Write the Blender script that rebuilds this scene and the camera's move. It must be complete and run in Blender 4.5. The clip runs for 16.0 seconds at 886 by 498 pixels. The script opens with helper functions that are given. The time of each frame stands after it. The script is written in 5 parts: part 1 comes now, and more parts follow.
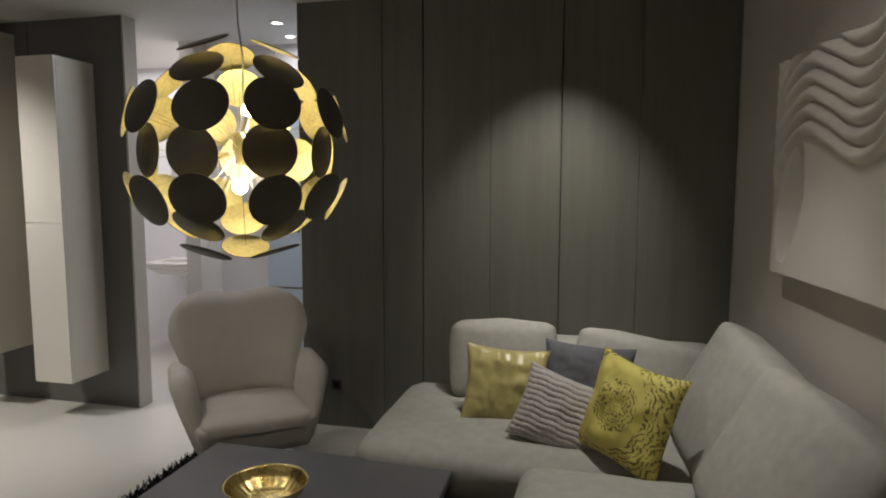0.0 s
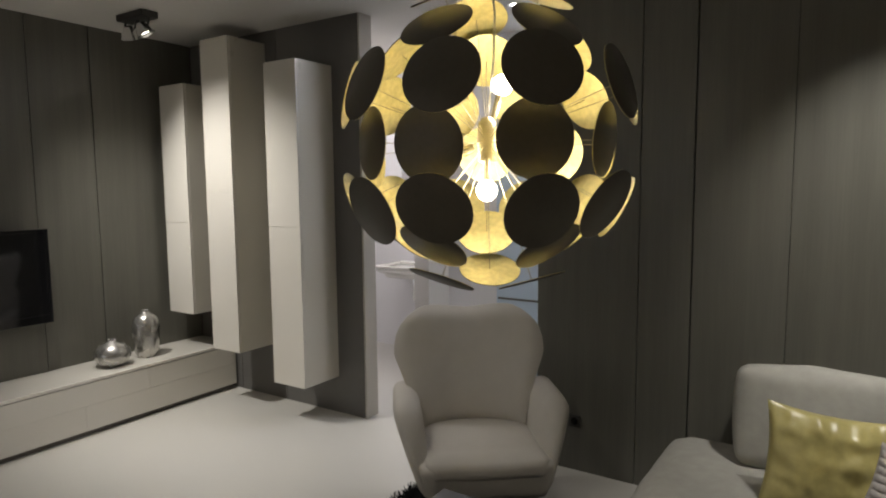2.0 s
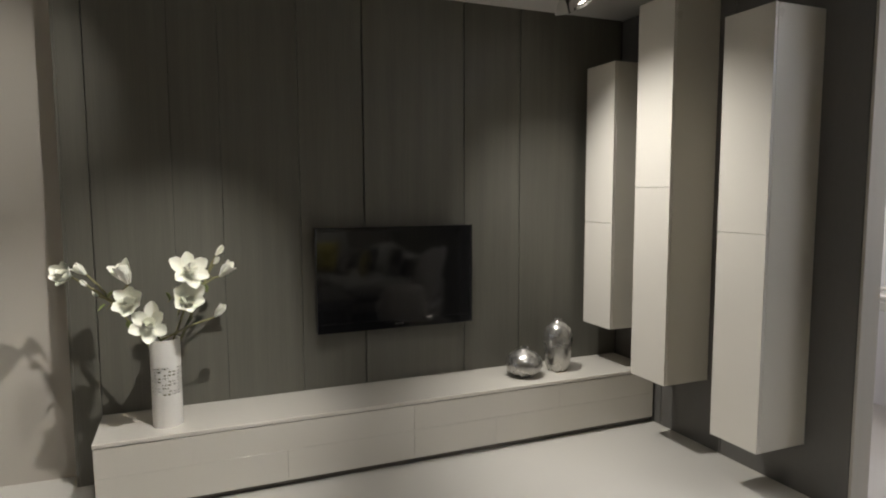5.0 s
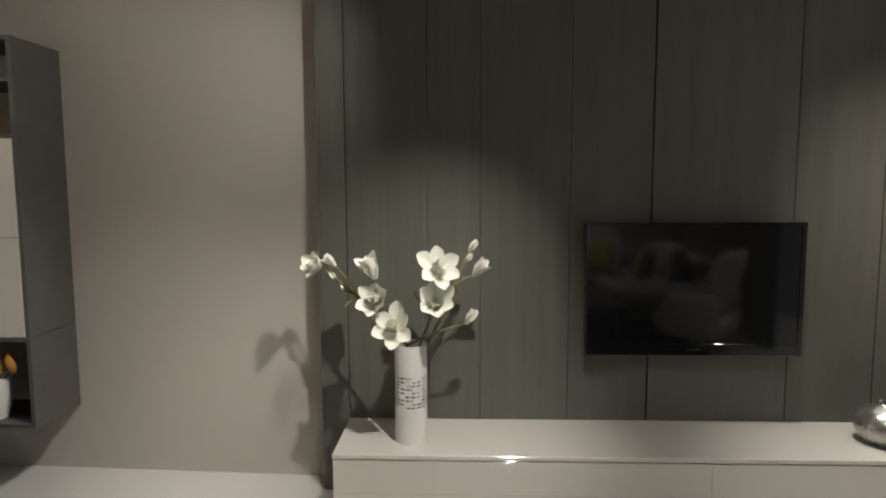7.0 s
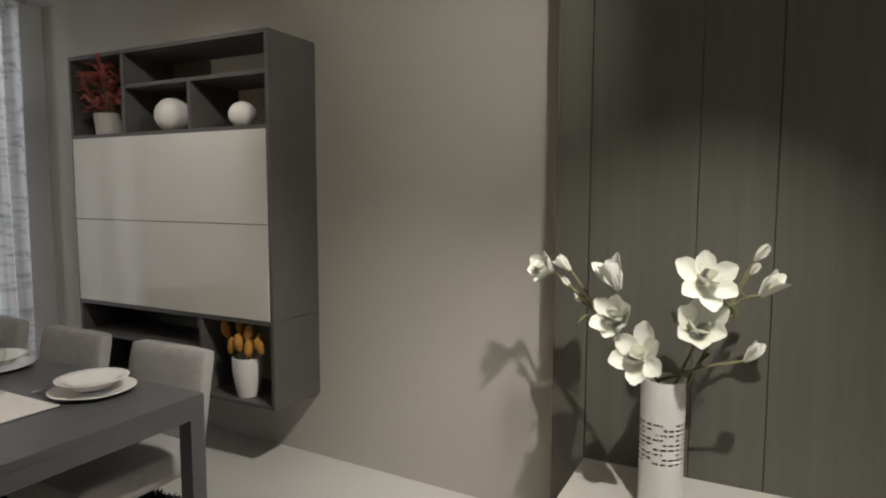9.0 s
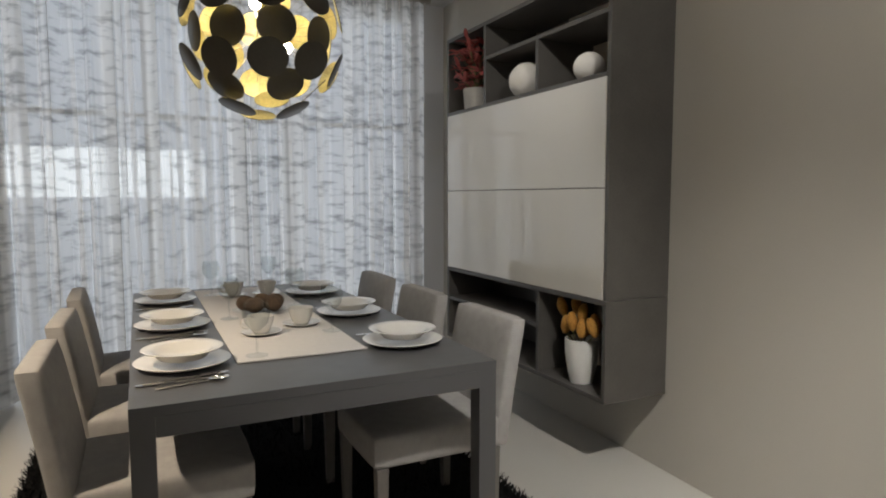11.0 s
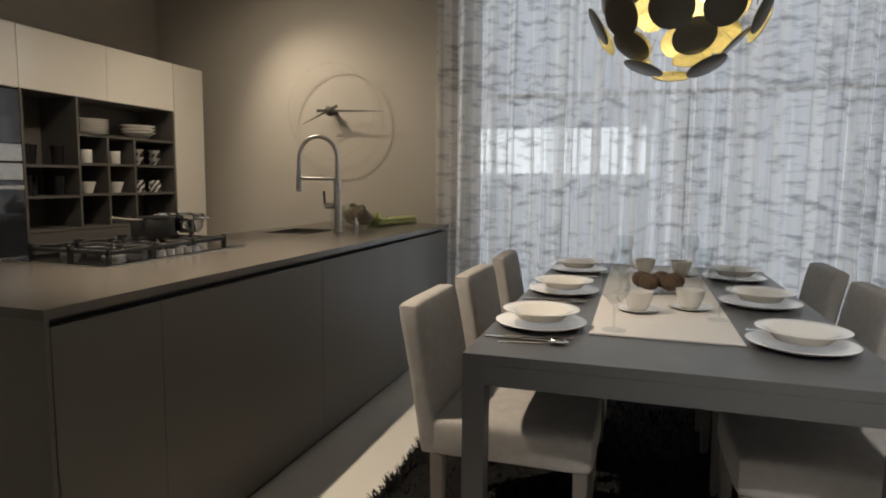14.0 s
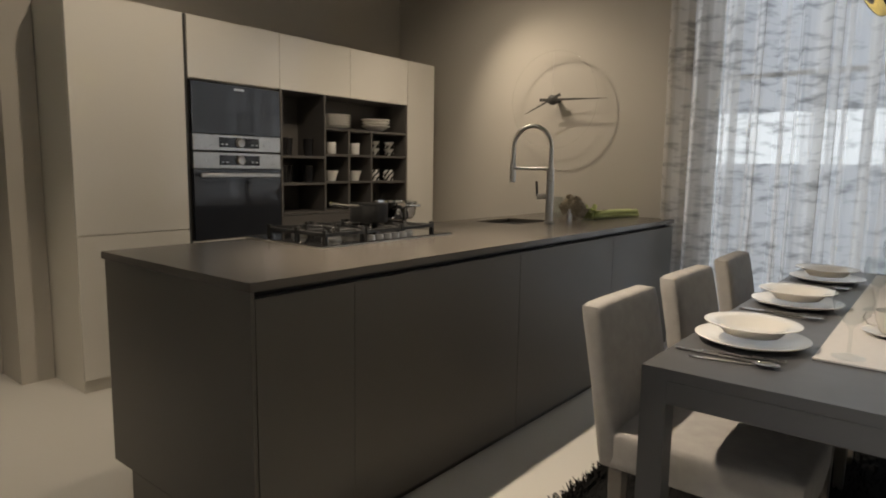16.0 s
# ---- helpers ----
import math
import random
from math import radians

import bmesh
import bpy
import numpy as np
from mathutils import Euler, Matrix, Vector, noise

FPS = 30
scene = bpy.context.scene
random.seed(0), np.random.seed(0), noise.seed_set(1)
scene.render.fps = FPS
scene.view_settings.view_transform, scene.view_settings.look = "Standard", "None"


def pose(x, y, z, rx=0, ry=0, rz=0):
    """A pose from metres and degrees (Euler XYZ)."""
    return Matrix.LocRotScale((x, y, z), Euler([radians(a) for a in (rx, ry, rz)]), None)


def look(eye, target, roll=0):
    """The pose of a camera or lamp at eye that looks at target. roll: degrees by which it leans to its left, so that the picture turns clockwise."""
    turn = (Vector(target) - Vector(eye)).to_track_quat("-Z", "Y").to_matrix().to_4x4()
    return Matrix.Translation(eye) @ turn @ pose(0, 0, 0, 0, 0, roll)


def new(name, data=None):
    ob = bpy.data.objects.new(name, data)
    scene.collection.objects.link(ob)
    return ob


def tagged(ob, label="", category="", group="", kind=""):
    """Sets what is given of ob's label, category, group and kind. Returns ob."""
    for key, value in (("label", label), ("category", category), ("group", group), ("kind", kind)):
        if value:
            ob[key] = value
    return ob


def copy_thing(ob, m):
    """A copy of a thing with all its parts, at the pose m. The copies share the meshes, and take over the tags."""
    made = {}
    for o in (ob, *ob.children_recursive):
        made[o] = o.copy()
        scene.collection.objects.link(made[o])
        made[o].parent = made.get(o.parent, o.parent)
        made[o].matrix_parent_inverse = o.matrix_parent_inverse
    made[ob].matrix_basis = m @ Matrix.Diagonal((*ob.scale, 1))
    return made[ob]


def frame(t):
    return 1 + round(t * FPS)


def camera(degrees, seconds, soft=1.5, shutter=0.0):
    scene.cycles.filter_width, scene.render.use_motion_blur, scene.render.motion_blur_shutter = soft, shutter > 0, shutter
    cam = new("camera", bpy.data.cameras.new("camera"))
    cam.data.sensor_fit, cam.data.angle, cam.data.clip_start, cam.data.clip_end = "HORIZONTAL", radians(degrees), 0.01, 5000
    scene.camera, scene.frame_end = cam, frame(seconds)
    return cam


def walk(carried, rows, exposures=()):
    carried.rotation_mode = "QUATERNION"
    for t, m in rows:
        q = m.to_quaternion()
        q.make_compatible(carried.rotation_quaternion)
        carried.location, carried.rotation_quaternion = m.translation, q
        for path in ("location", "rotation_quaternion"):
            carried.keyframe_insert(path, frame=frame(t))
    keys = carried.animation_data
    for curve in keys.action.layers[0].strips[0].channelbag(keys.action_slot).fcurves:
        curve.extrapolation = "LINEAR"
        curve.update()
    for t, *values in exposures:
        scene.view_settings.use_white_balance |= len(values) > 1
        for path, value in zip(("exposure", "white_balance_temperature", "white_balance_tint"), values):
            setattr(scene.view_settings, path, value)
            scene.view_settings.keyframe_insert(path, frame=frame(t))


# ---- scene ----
cam = camera(70.8, 16.0, soft=2.0)

PATH = [
    (0, (-0.259, 0.301, 1.648), (-0.714, 2.238, 1.446), 0.1),
    (0.5, (-0.317, 0.453, 1.65), (-0.93, 2.346, 1.446), -0.2),
    (1, (-0.427, 0.588, 1.655), (-1.191, 2.425, 1.45), -0.3),
    (1.5, (-0.534, 0.708, 1.647), (-1.459, 2.471, 1.451), -0.3),
    (2, (-0.644, 0.825, 1.655), (-1.727, 2.494, 1.456), -0.5),
    (2.5, (-0.756, 0.923, 1.658), (-2.011, 2.468, 1.461), -0.6),
    (3, (-0.869, 0.975, 1.639), (-2.281, 2.38, 1.454), -0.4),
    (3.5, (-0.999, 0.978, 1.635), (-2.531, 2.251, 1.452), -0.3),
    (4, (-1.148, 1.038, 1.639), (-2.806, 2.142, 1.455), -0.3),
    (4.5, (-1.326, 1.129, 1.633), (-3.087, 2.058, 1.447), -0.3),
    (5, (-1.507, 1.183, 1.611), (-3.348, 1.941, 1.426), -0.2),
    (5.2, (-1.582, 1.207, 1.599), (-3.452, 1.891, 1.419), -0.4),
    (7.3, (-2.295, 1.328, 1.561), (-4.277, 1.147, 1.364), 0.1),
    (7.5, (-2.336, 1.344, 1.566), (-4.31, 1.09, 1.371), 0.3),
    (8, (-2.497, 1.345, 1.549), (-4.433, 0.881, 1.354), 0.1),
    (8.2, (-2.547, 1.318, 1.546), (-4.466, 0.789, 1.35), 0.0),
    (10.3, (-3.231, 1.363, 1.356), (-4.455, -0.21, 1.187), -0.1),
    (10.5, (-3.277, 1.324, 1.342), (-4.403, -0.321, 1.171), -0.4),
    (11, (-3.349, 1.269, 1.29), (-4.223, -0.523, 1.122), -0.1),
    (11.5, (-3.431, 1.259, 1.255), (-4.036, -0.639, 1.08), 0.1),
    (12, (-3.502, 1.253, 1.218), (-3.84, -0.71, 1.043), 0.3),
    (12.5, (-3.571, 1.229, 1.206), (-3.65, -0.761, 1.021), 0.3),
    (13, (-3.638, 1.213, 1.21), (-3.451, -0.768, 1.012), 0.4),
    (13.5, (-3.694, 1.161, 1.209), (-3.288, -0.787, 1.003), 0.6),
    (14, (-3.747, 1.134, 1.215), (-3.155, -0.765, 1.0), 0.6),
    (14.5, (-3.793, 1.084, 1.223), (-3.021, -0.747, 0.995), 0.6),
    (15, (-3.827, 1.041, 1.22), (-2.885, -0.708, 0.984), 0.7),
    (15.5, (-3.85, 1.018, 1.215), (-2.754, -0.637, 0.972), 0.8),
    (16, (-3.854, 0.984, 1.216), (-2.605, -0.558, 0.961), 0.9),
]
walk(cam, [(t, look(eye, target, roll)) for t, eye, target, roll in PATH])

# ---- world and light ----
world = bpy.data.worlds.new("world")
scene.world = world
world.use_nodes = True
wn = world.node_tree
sky = wn.nodes.new("ShaderNodeTexSky")
sky.sky_type, sky.sun_disc = "NISHITA", False
sky.sun_elevation, sky.sun_rotation = radians(40), radians(200)
wn.links.new(sky.outputs[0], wn.nodes["Background"].inputs[0])
wn.nodes["Background"].inputs[1].default_value = 0.08

WARM = (1.0, 0.962, 0.90)
AMBER = (1.0, 0.835, 0.64)


def spot(place, target, watts, degrees, blend=0.6, colour=WARM, size=0.03):
    data = bpy.data.lights.new("spot_light", "SPOT")
    data.energy, data.spot_size, data.spot_blend = watts, radians(degrees), blend
    data.color, data.shadow_soft_size = colour, size
    ob = new("spot_light", data)
    ob.matrix_world = look(place, target)
    return ob


def bulb(place, watts, size=0.03, colour=WARM):
    data = bpy.data.lights.new("bulb_light", "POINT")
    data.energy, data.color, data.shadow_soft_size = watts, colour, size
    ob = new("bulb_light", data)
    ob.location = place
    return ob


def area(place, target, watts, sx, sy, colour):
    data = bpy.data.lights.new("area_light", "AREA")
    data.shape, data.size, data.size_y, data.energy, data.color = "RECTANGLE", sx, sy, watts, colour
    ob = new("area_light", data)
    ob.matrix_world = look(place, target)
    return ob


# living room spots
spot((-0.42, 3.30, 2.76), (-0.50, 4.18, 1.10), 112, 64, 1.0)
spot((-4.75, 2.6, 2.76), (-4.3, 4.0, 0.55), 175, 88, 0.9, size=0.02)
spot((-3.75, 1.7, 2.76), (-5.1, 0.95, 0.5), 205, 54, 0.95, size=0.02)
spot((-3.3, 2.5, 2.76), (-4.3, 2.4, 0.1), 52, 66, 1.0)
spot((-0.25, 2.9, 2.76), (-0.25, 2.8, 0.4), 96, 84, 0.9, size=0.02)
spot((0.0, 2.35, 2.76), (0.50, 2.80, 1.5), 9, 100, 1.0, size=0.02)
spot((-2.75, 2.3, 2.76), (-2.6, 3.1, 0.0), 46, 80, 0.9)
spot((-4.71, 3.26, 2.62), (-5.0, 3.3, 0.4), 24, 60, 0.9)
spot((-4.3, 1.2, 2.76), (-5.5, -0.7, 1.5), 52, 75, 0.9)
# dining room and kitchen spots
spot((-4.2, 1.1, 2.76), (-4.75, -0.7, 0.0), 175, 60, 1.0, size=0.02)
spot((-1.95, -0.5, 2.76), (-2.75, -1.2, 0.0), 310, 66, 0.8, AMBER, 0.02)
spot((-0.75, -2.65, 2.76), (-1.65, -3.42, 0.95), 66, 88, 1.0, AMBER, 0.028)
# unseen soft fill, added to even out the clock wall
spot((-1.2, -2.1, 2.76), (-1.3, -3.42, 1.0), 46, 130, 1.0, AMBER, 0.12)
spot((-1.75, -0.6, 2.76), (-0.4, -0.6, 1.2), 52, 100, 1.0, AMBER)
spot((-0.85, 0.75, 2.76), (-0.75, 0.5, 0), 100, 66, 0.9, AMBER)
spot((-2.0, -1.9, 2.76), (-0.5, -2.15, 1.05), 62, 70, 1.0, AMBER)
# unseen extra lamp, added to brighten the shelf unit and its balls
spot((-4.2, -0.7, 2.76), (-5.3, -1.6, 1.75), 34, 62, 1.0)
# pendant bulbs
for dx, dy, dz in ((0.03, 0.02, 0.08), (-0.03, 0.03, -0.04), (0.02, -0.03, -0.1)):
    bulb((-1.38 + dx, 2.16 + dy, 1.76 + dz), 1.15)
    bulb((-3.865 + dx, -1.59 + dy, 1.985 + dz), 1.0)
# unseen soft area lamps added to light the corridor and bathroom
area((-1.9, 4.88, 2.80), (-1.9, 4.88, 0), 24, 1.5, 0.55, (0.97, 0.96, 1.0))
area((-4.2, 5.3, 2.8), (-4.2, 5.3, 0), 19, 1.2, 0.9, (1.0, 0.95, 0.95))
# daylight: an area lamp outside the window stands in for the sky
area((-3.9, -4.4, 1.5), (-3.9, 0, 1.4), 57, 4.4, 3.2, (0.93, 0.965, 1.0))

# ---- materials ----
def mat(name, colour, rough=0.5, metal=0.0, var=0.12, scale=6.0, bump=0.0, bump_scale=80.0, stretch=(1, 1, 1), spec=0.5, coat=0.0, rough_var=0.08):
    m = bpy.data.materials.new(name)
    m.use_nodes = True
    n, l = m.node_tree.nodes, m.node_tree.links
    b = n["Principled BSDF"]
    b.inputs["Metallic"].default_value = metal
    b.inputs["Specular IOR Level"].default_value = spec
    b.inputs["Coat Weight"].default_value = coat
    b.inputs["Coat Roughness"].default_value = 0.06
    tc = n.new("ShaderNodeTexCoord")
    mp = n.new("ShaderNodeMapping")
    mp.inputs["Scale"].default_value = stretch
    l.new(tc.outputs["Object"], mp.inputs[0])
    big, fine = n.new("ShaderNodeTexNoise"), n.new("ShaderNodeTexNoise")
    big.inputs["Scale"].default_value, big.inputs["Detail"].default_value = scale, 4
    fine.inputs["Scale"].default_value, fine.inputs["Detail"].default_value = bump_scale, 3
    for t in (big, fine):
        l.new(mp.outputs[0], t.inputs["Vector"])
    mixf = n.new("ShaderNodeMix")
    mixf.inputs["Factor"].default_value = 0.4
    l.new(big.outputs["Fac"], mixf.inputs["A"])
    l.new(fine.outputs["Fac"], mixf.inputs["B"])
    ramp = n.new("ShaderNodeValToRGB")
    e = ramp.color_ramp.elements
    e[0].position, e[1].position = 0.25, 0.75
    e[0].color = (*[c * (1 - var) for c in colour], 1)
    e[1].color = (*[min(1, c * (1 + var)) for c in colour], 1)
    l.new(mixf.outputs["Result"], ramp.inputs[0])
    l.new(ramp.outputs[0], b.inputs["Base Color"])
    mr = n.new("ShaderNodeMapRange")
    mr.inputs["To Min"].default_value, mr.inputs["To Max"].default_value = max(0.02, rough - rough_var), min(1, rough + rough_var)
    l.new(big.outputs["Fac"], mr.inputs["Value"])
    l.new(mr.outputs[0], b.inputs["Roughness"])
    if bump:
        bp = n.new("ShaderNodeBump")
        bp.inputs["Strength"].default_value, bp.inputs["Distance"].default_value = bump, 0.002
        l.new(fine.outputs["Fac"], bp.inputs["Height"])
        l.new(bp.outputs[0], b.inputs["Normal"])
    return m


def glow(name, colour, strength):
    m = bpy.data.materials.new(name)
    m.use_nodes = True
    b = m.node_tree.nodes["Principled BSDF"]
    b.inputs["Base Color"].default_value = (*colour, 1)
    b.inputs["Emission Color"].default_value = (*colour, 1)
    b.inputs["Emission Strength"].default_value = strength
    return m


def glass(name, tint=(0.95, 0.96, 0.96)):
    """Thin clear glass: light goes straight through, the gloss grows at grazing angles."""
    m = bpy.data.materials.new(name)
    m.use_nodes = True
    n, l = m.node_tree.nodes, m.node_tree.links
    n.remove(n["Principled BSDF"])
    clear, gloss, rim, mix = n.new("ShaderNodeBsdfTransparent"), n.new("ShaderNodeBsdfGlossy"), n.new("ShaderNodeLayerWeight"), n.new("ShaderNodeMixShader")
    power = n.new("ShaderNodeMath")
    power.operation = "MULTIPLY"
    power.inputs[1].default_value = 0.24
    clear.inputs["Color"].default_value = (*tint, 1)
    gloss.inputs["Roughness"].default_value = 0.04
    rim.inputs["Blend"].default_value = 0.25
    l.new(rim.outputs["Facing"], power.inputs[0])
    l.new(power.outputs[0], mix.inputs[0])
    l.new(clear.outputs[0], mix.inputs[1])
    l.new(gloss.outputs[0], mix.inputs[2])
    l.new(mix.outputs[0], n["Material Output"].inputs[0])
    return m


M_FLOOR = mat("pale_floor", (0.57, 0.55, 0.51), 0.30, var=0.03, scale=1.3, bump=0.02, bump_scale=120, rough_var=0.04)
M_WALL = mat("beige_plaster", (0.46, 0.43, 0.38), 0.85, var=0.04, scale=1.5, bump=0.1, bump_scale=220)
M_CEIL = mat("ceiling_paint", (0.62, 0.60, 0.57), 0.9, var=0.03, scale=1.5, bump=0.05, bump_scale=200)
M_WHITEWALL = mat("white_paint", (0.74, 0.73, 0.74), 0.7, var=0.02, scale=2)
M_PANEL = mat("grey_brown_veneer", (0.114, 0.110, 0.092), 0.40, var=0.18, scale=16, stretch=(1, 1, 0.03), bump=0.3, bump_scale=150)
M_DARKWALL = mat("dark_lacquer_panel", (0.115, 0.11, 0.102), 0.5, var=0.08, scale=3, stretch=(1, 1, 0.2))
M_GROOVE = mat("groove_black", (0.02, 0.02, 0.02), 0.8)
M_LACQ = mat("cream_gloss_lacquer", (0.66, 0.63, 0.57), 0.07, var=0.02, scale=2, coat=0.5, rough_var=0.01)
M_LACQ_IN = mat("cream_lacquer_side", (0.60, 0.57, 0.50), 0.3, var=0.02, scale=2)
M_DARKOAK = mat("dark_grey_oak", (0.092, 0.085, 0.078), 0.5, var=0.25, scale=6, stretch=(1, 0.1, 1), bump=0.25, bump_scale=150)
M_ISLAND = mat("graphite_laminate", (0.112, 0.103, 0.089), 0.42, spec=0.35, var=0.06, scale=4, bump=0.05, bump_scale=300)
M_TOP = mat("grey_brown_stone", (0.110, 0.098, 0.085), 0.26, var=0.03, scale=3, rough_var=0.0)
M_TABLE = mat("grey_lacquer_table", (0.095, 0.094, 0.097), 0.42, var=0.04, scale=8, bump=0.03, bump_scale=300)
M_FABRIC = mat("taupe_fabric", (0.365, 0.355, 0.32), 0.9, var=0.13, scale=20, bump=0.8, bump_scale=900, spec=0.2)
M_ARM = mat("pale_wool", (0.52, 0.49, 0.445), 0.9, var=0.06, scale=10, bump=0.5, bump_scale=700, spec=0.2)
M_CHAIR = mat("pale_grey_fabric", (0.375, 0.36, 0.345), 0.9, var=0.14, scale=26, bump=0.8, bump_scale=420, spec=0.2)
M_ROD = mat("dull_brass_rod", (0.42, 0.37, 0.25), 0.4, metal=0.9, var=0.1, scale=30)
M_GOLD = mat("gold_leaf", (0.64, 0.555, 0.26), 0.42, metal=0.75, var=0.3, scale=14, bump=0.35, bump_scale=60)
M_BRASS = mat("brass", (0.72, 0.57, 0.24), 0.24, metal=1, var=0.2, scale=20, bump=1.0, bump_scale=70)
M_BLACK = mat("matt_black", (0.035, 0.033, 0.03), 0.5, var=0.15, scale=10)
M_DISC = mat("dark_bronze_lacquer", (0.075, 0.068, 0.055), 0.42, var=0.15, scale=10)
M_SCREEN = mat("black_glass", (0.008, 0.008, 0.009), 0.06, var=0.02, coat=0.5, rough_var=0.02)
M_STEEL = mat("brushed_steel", (0.58, 0.57, 0.55), 0.3, metal=1, var=0.08, scale=30, stretch=(1, 1, 8))
M_CHROME = mat("chrome", (0.75, 0.75, 0.75), 0.08, metal=1, var=0.03, rough_var=0.03)
M_SILVER = mat("silver_glaze", (0.42, 0.41, 0.39), 0.26, metal=0.85, var=0.15, scale=12, bump=0.15, bump_scale=40)
M_CHINA = mat("cream_china", (0.78, 0.76, 0.72), 0.15, var=0.02, scale=20, rough_var=0.03)
M_CERAMIC = mat("white_ceramic", (0.74, 0.72, 0.68), 0.35, var=0.04, scale=12)
M_LINEN = mat("linen_runner", (0.76, 0.73, 0.71), 0.95, var=0.05, scale=60, bump=0.4, bump_scale=600)
M_RUG = mat("black_shag", (0.012, 0.012, 0.012), 0.95, var=0.5, scale=120, spec=0.08)
M_GLASS = glass("clear_glass")
M_ACRYLIC = mat("clear_acrylic", (0.97, 0.96, 0.94), 0.06, var=0.0, rough_var=0.01)
M_ACRYLIC.node_tree.nodes["Principled BSDF"].inputs["Transmission Weight"].default_value = 1.0
M_ACRYLIC.node_tree.nodes["Principled BSDF"].inputs["IOR"].default_value = 1.2
M_IRON = mat("cast_iron", (0.03, 0.03, 0.03), 0.55, var=0.2, scale=40, bump=0.3, bump_scale=300)
M_BULB = glow("lit_bulb", (1.0, 0.88, 0.66), 45)
M_SPOTGLOW = glow("lit_spot_lens", (1.0, 0.9, 0.75), 12)
# self-lit sheets outside the window: the daylight is put into their glow
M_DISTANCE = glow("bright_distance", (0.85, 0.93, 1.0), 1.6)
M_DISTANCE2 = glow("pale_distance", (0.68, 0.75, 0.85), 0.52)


# ---- building helpers ----
def part(name, bm, material, parent=None, label="", smooth=None):
    me = bpy.data.meshes.new(name)
    bmesh.ops.recalc_face_normals(bm, faces=bm.faces)
    bm.to_mesh(me)
    bm.free()
    if smooth is not None:
        for p in me.polygons:
            p.use_smooth = True
        if smooth > 0:
            me.set_sharp_from_angle(angle=radians(smooth))
    me.materials.append(material)
    ob = new(name, me)
    if parent is not None:
        ob.parent = parent
    if label:
        ob["label"] = label
    return ob


def thing(name, place, label, category, group="", kind="", turn=0):
    ob = new(name)
    ob.empty_display_size = 0.05
    ob.matrix_basis = pose(*place, 0, 0, turn)
    return tagged(ob, label, category, group, kind)


def box(x0, x1, y0, y1, z0, z1, bevel=0.0, seg=1, bm=None):
    b = bmesh.new()
    bmesh.ops.create_cube(b, size=1)
    for v in b.verts:
        v.co = Vector(((x0 + x1) / 2 + v.co.x * (x1 - x0), (y0 + y1) / 2 + v.co.y * (y1 - y0), (z0 + z1) / 2 + v.co.z * (z1 - z0)))
    if bevel:
        bmesh.ops.bevel(b, geom=b.edges[:], offset=bevel, segments=seg, profile=0.5, affect="EDGES")
    if bm is None:
        return b
    return add(bm, b)


def add(bm, other, m=None):
    if m is not None:
        other.transform(m)
    me = bpy.data.meshes.new("t")
    other.to_mesh(me)
    other.free()
    bm.from_mesh(me)
    bpy.data.meshes.remove(me)
    return bm


def lathe(profile, n=32, place=(0, 0, 0)):
    """Turned solid from (radius, height) pairs about the z axis."""
    bm = bmesh.new()
    rings = []
    for r, z in profile:
        if r < 1e-5:
            rings.append([bm.verts.new((place[0], place[1], place[2] + z))])
        else:
            rings.append([bm.verts.new((place[0] + r * math.cos(2 * math.pi * k / n), place[1] + r * math.sin(2 * math.pi * k / n), place[2] + z)) for k in range(n)])
    for a, b in zip(rings, rings[1:]):
        for k in range(n):
            p, q = a[k % len(a)], a[(k + 1) % len(a)]
            r, s = b[(k + 1) % len(b)], b[k % len(b)]
            quad = []
            for v in (p, q, r, s):
                if v not in quad:
                    quad.append(v)
            if len(quad) > 2:
                bm.faces.new(quad)
    return bm


def tube(points, r, n=10, bm=None, r2=None):
    """A round bar along a line of points, tapering to r2."""
    b = bmesh.new() if bm is None else bm
    pts = [Vector(p) for p in points]
    rings = []
    up = Vector((0.13, 0.31, 0.94))
    for i, p in enumerate(pts):
        d = (pts[min(i + 1, len(pts) - 1)] - pts[max(i - 1, 0)]).normalized()
        side = d.cross(up)
        if side.length < 0.05:
            side = d.cross(Vector((1, 0, 0)))
        side.normalize()
        other = side.cross(d)
        rr = r if r2 is None else r + (r2 - r) * i / max(1, len(pts) - 1)
        rings.append([b.verts.new(p + rr * (math.cos(2 * math.pi * k / n) * side + math.sin(2 * math.pi * k / n) * other)) for k in range(n)])
    for a, c in zip(rings, rings[1:]):
        for k in range(n):
            b.faces.new((a[k], a[(k + 1) % n], c[(k + 1) % n], c[k]))
    b.faces.new(rings[0][::-1])
    b.faces.new(rings[-1])
    return b


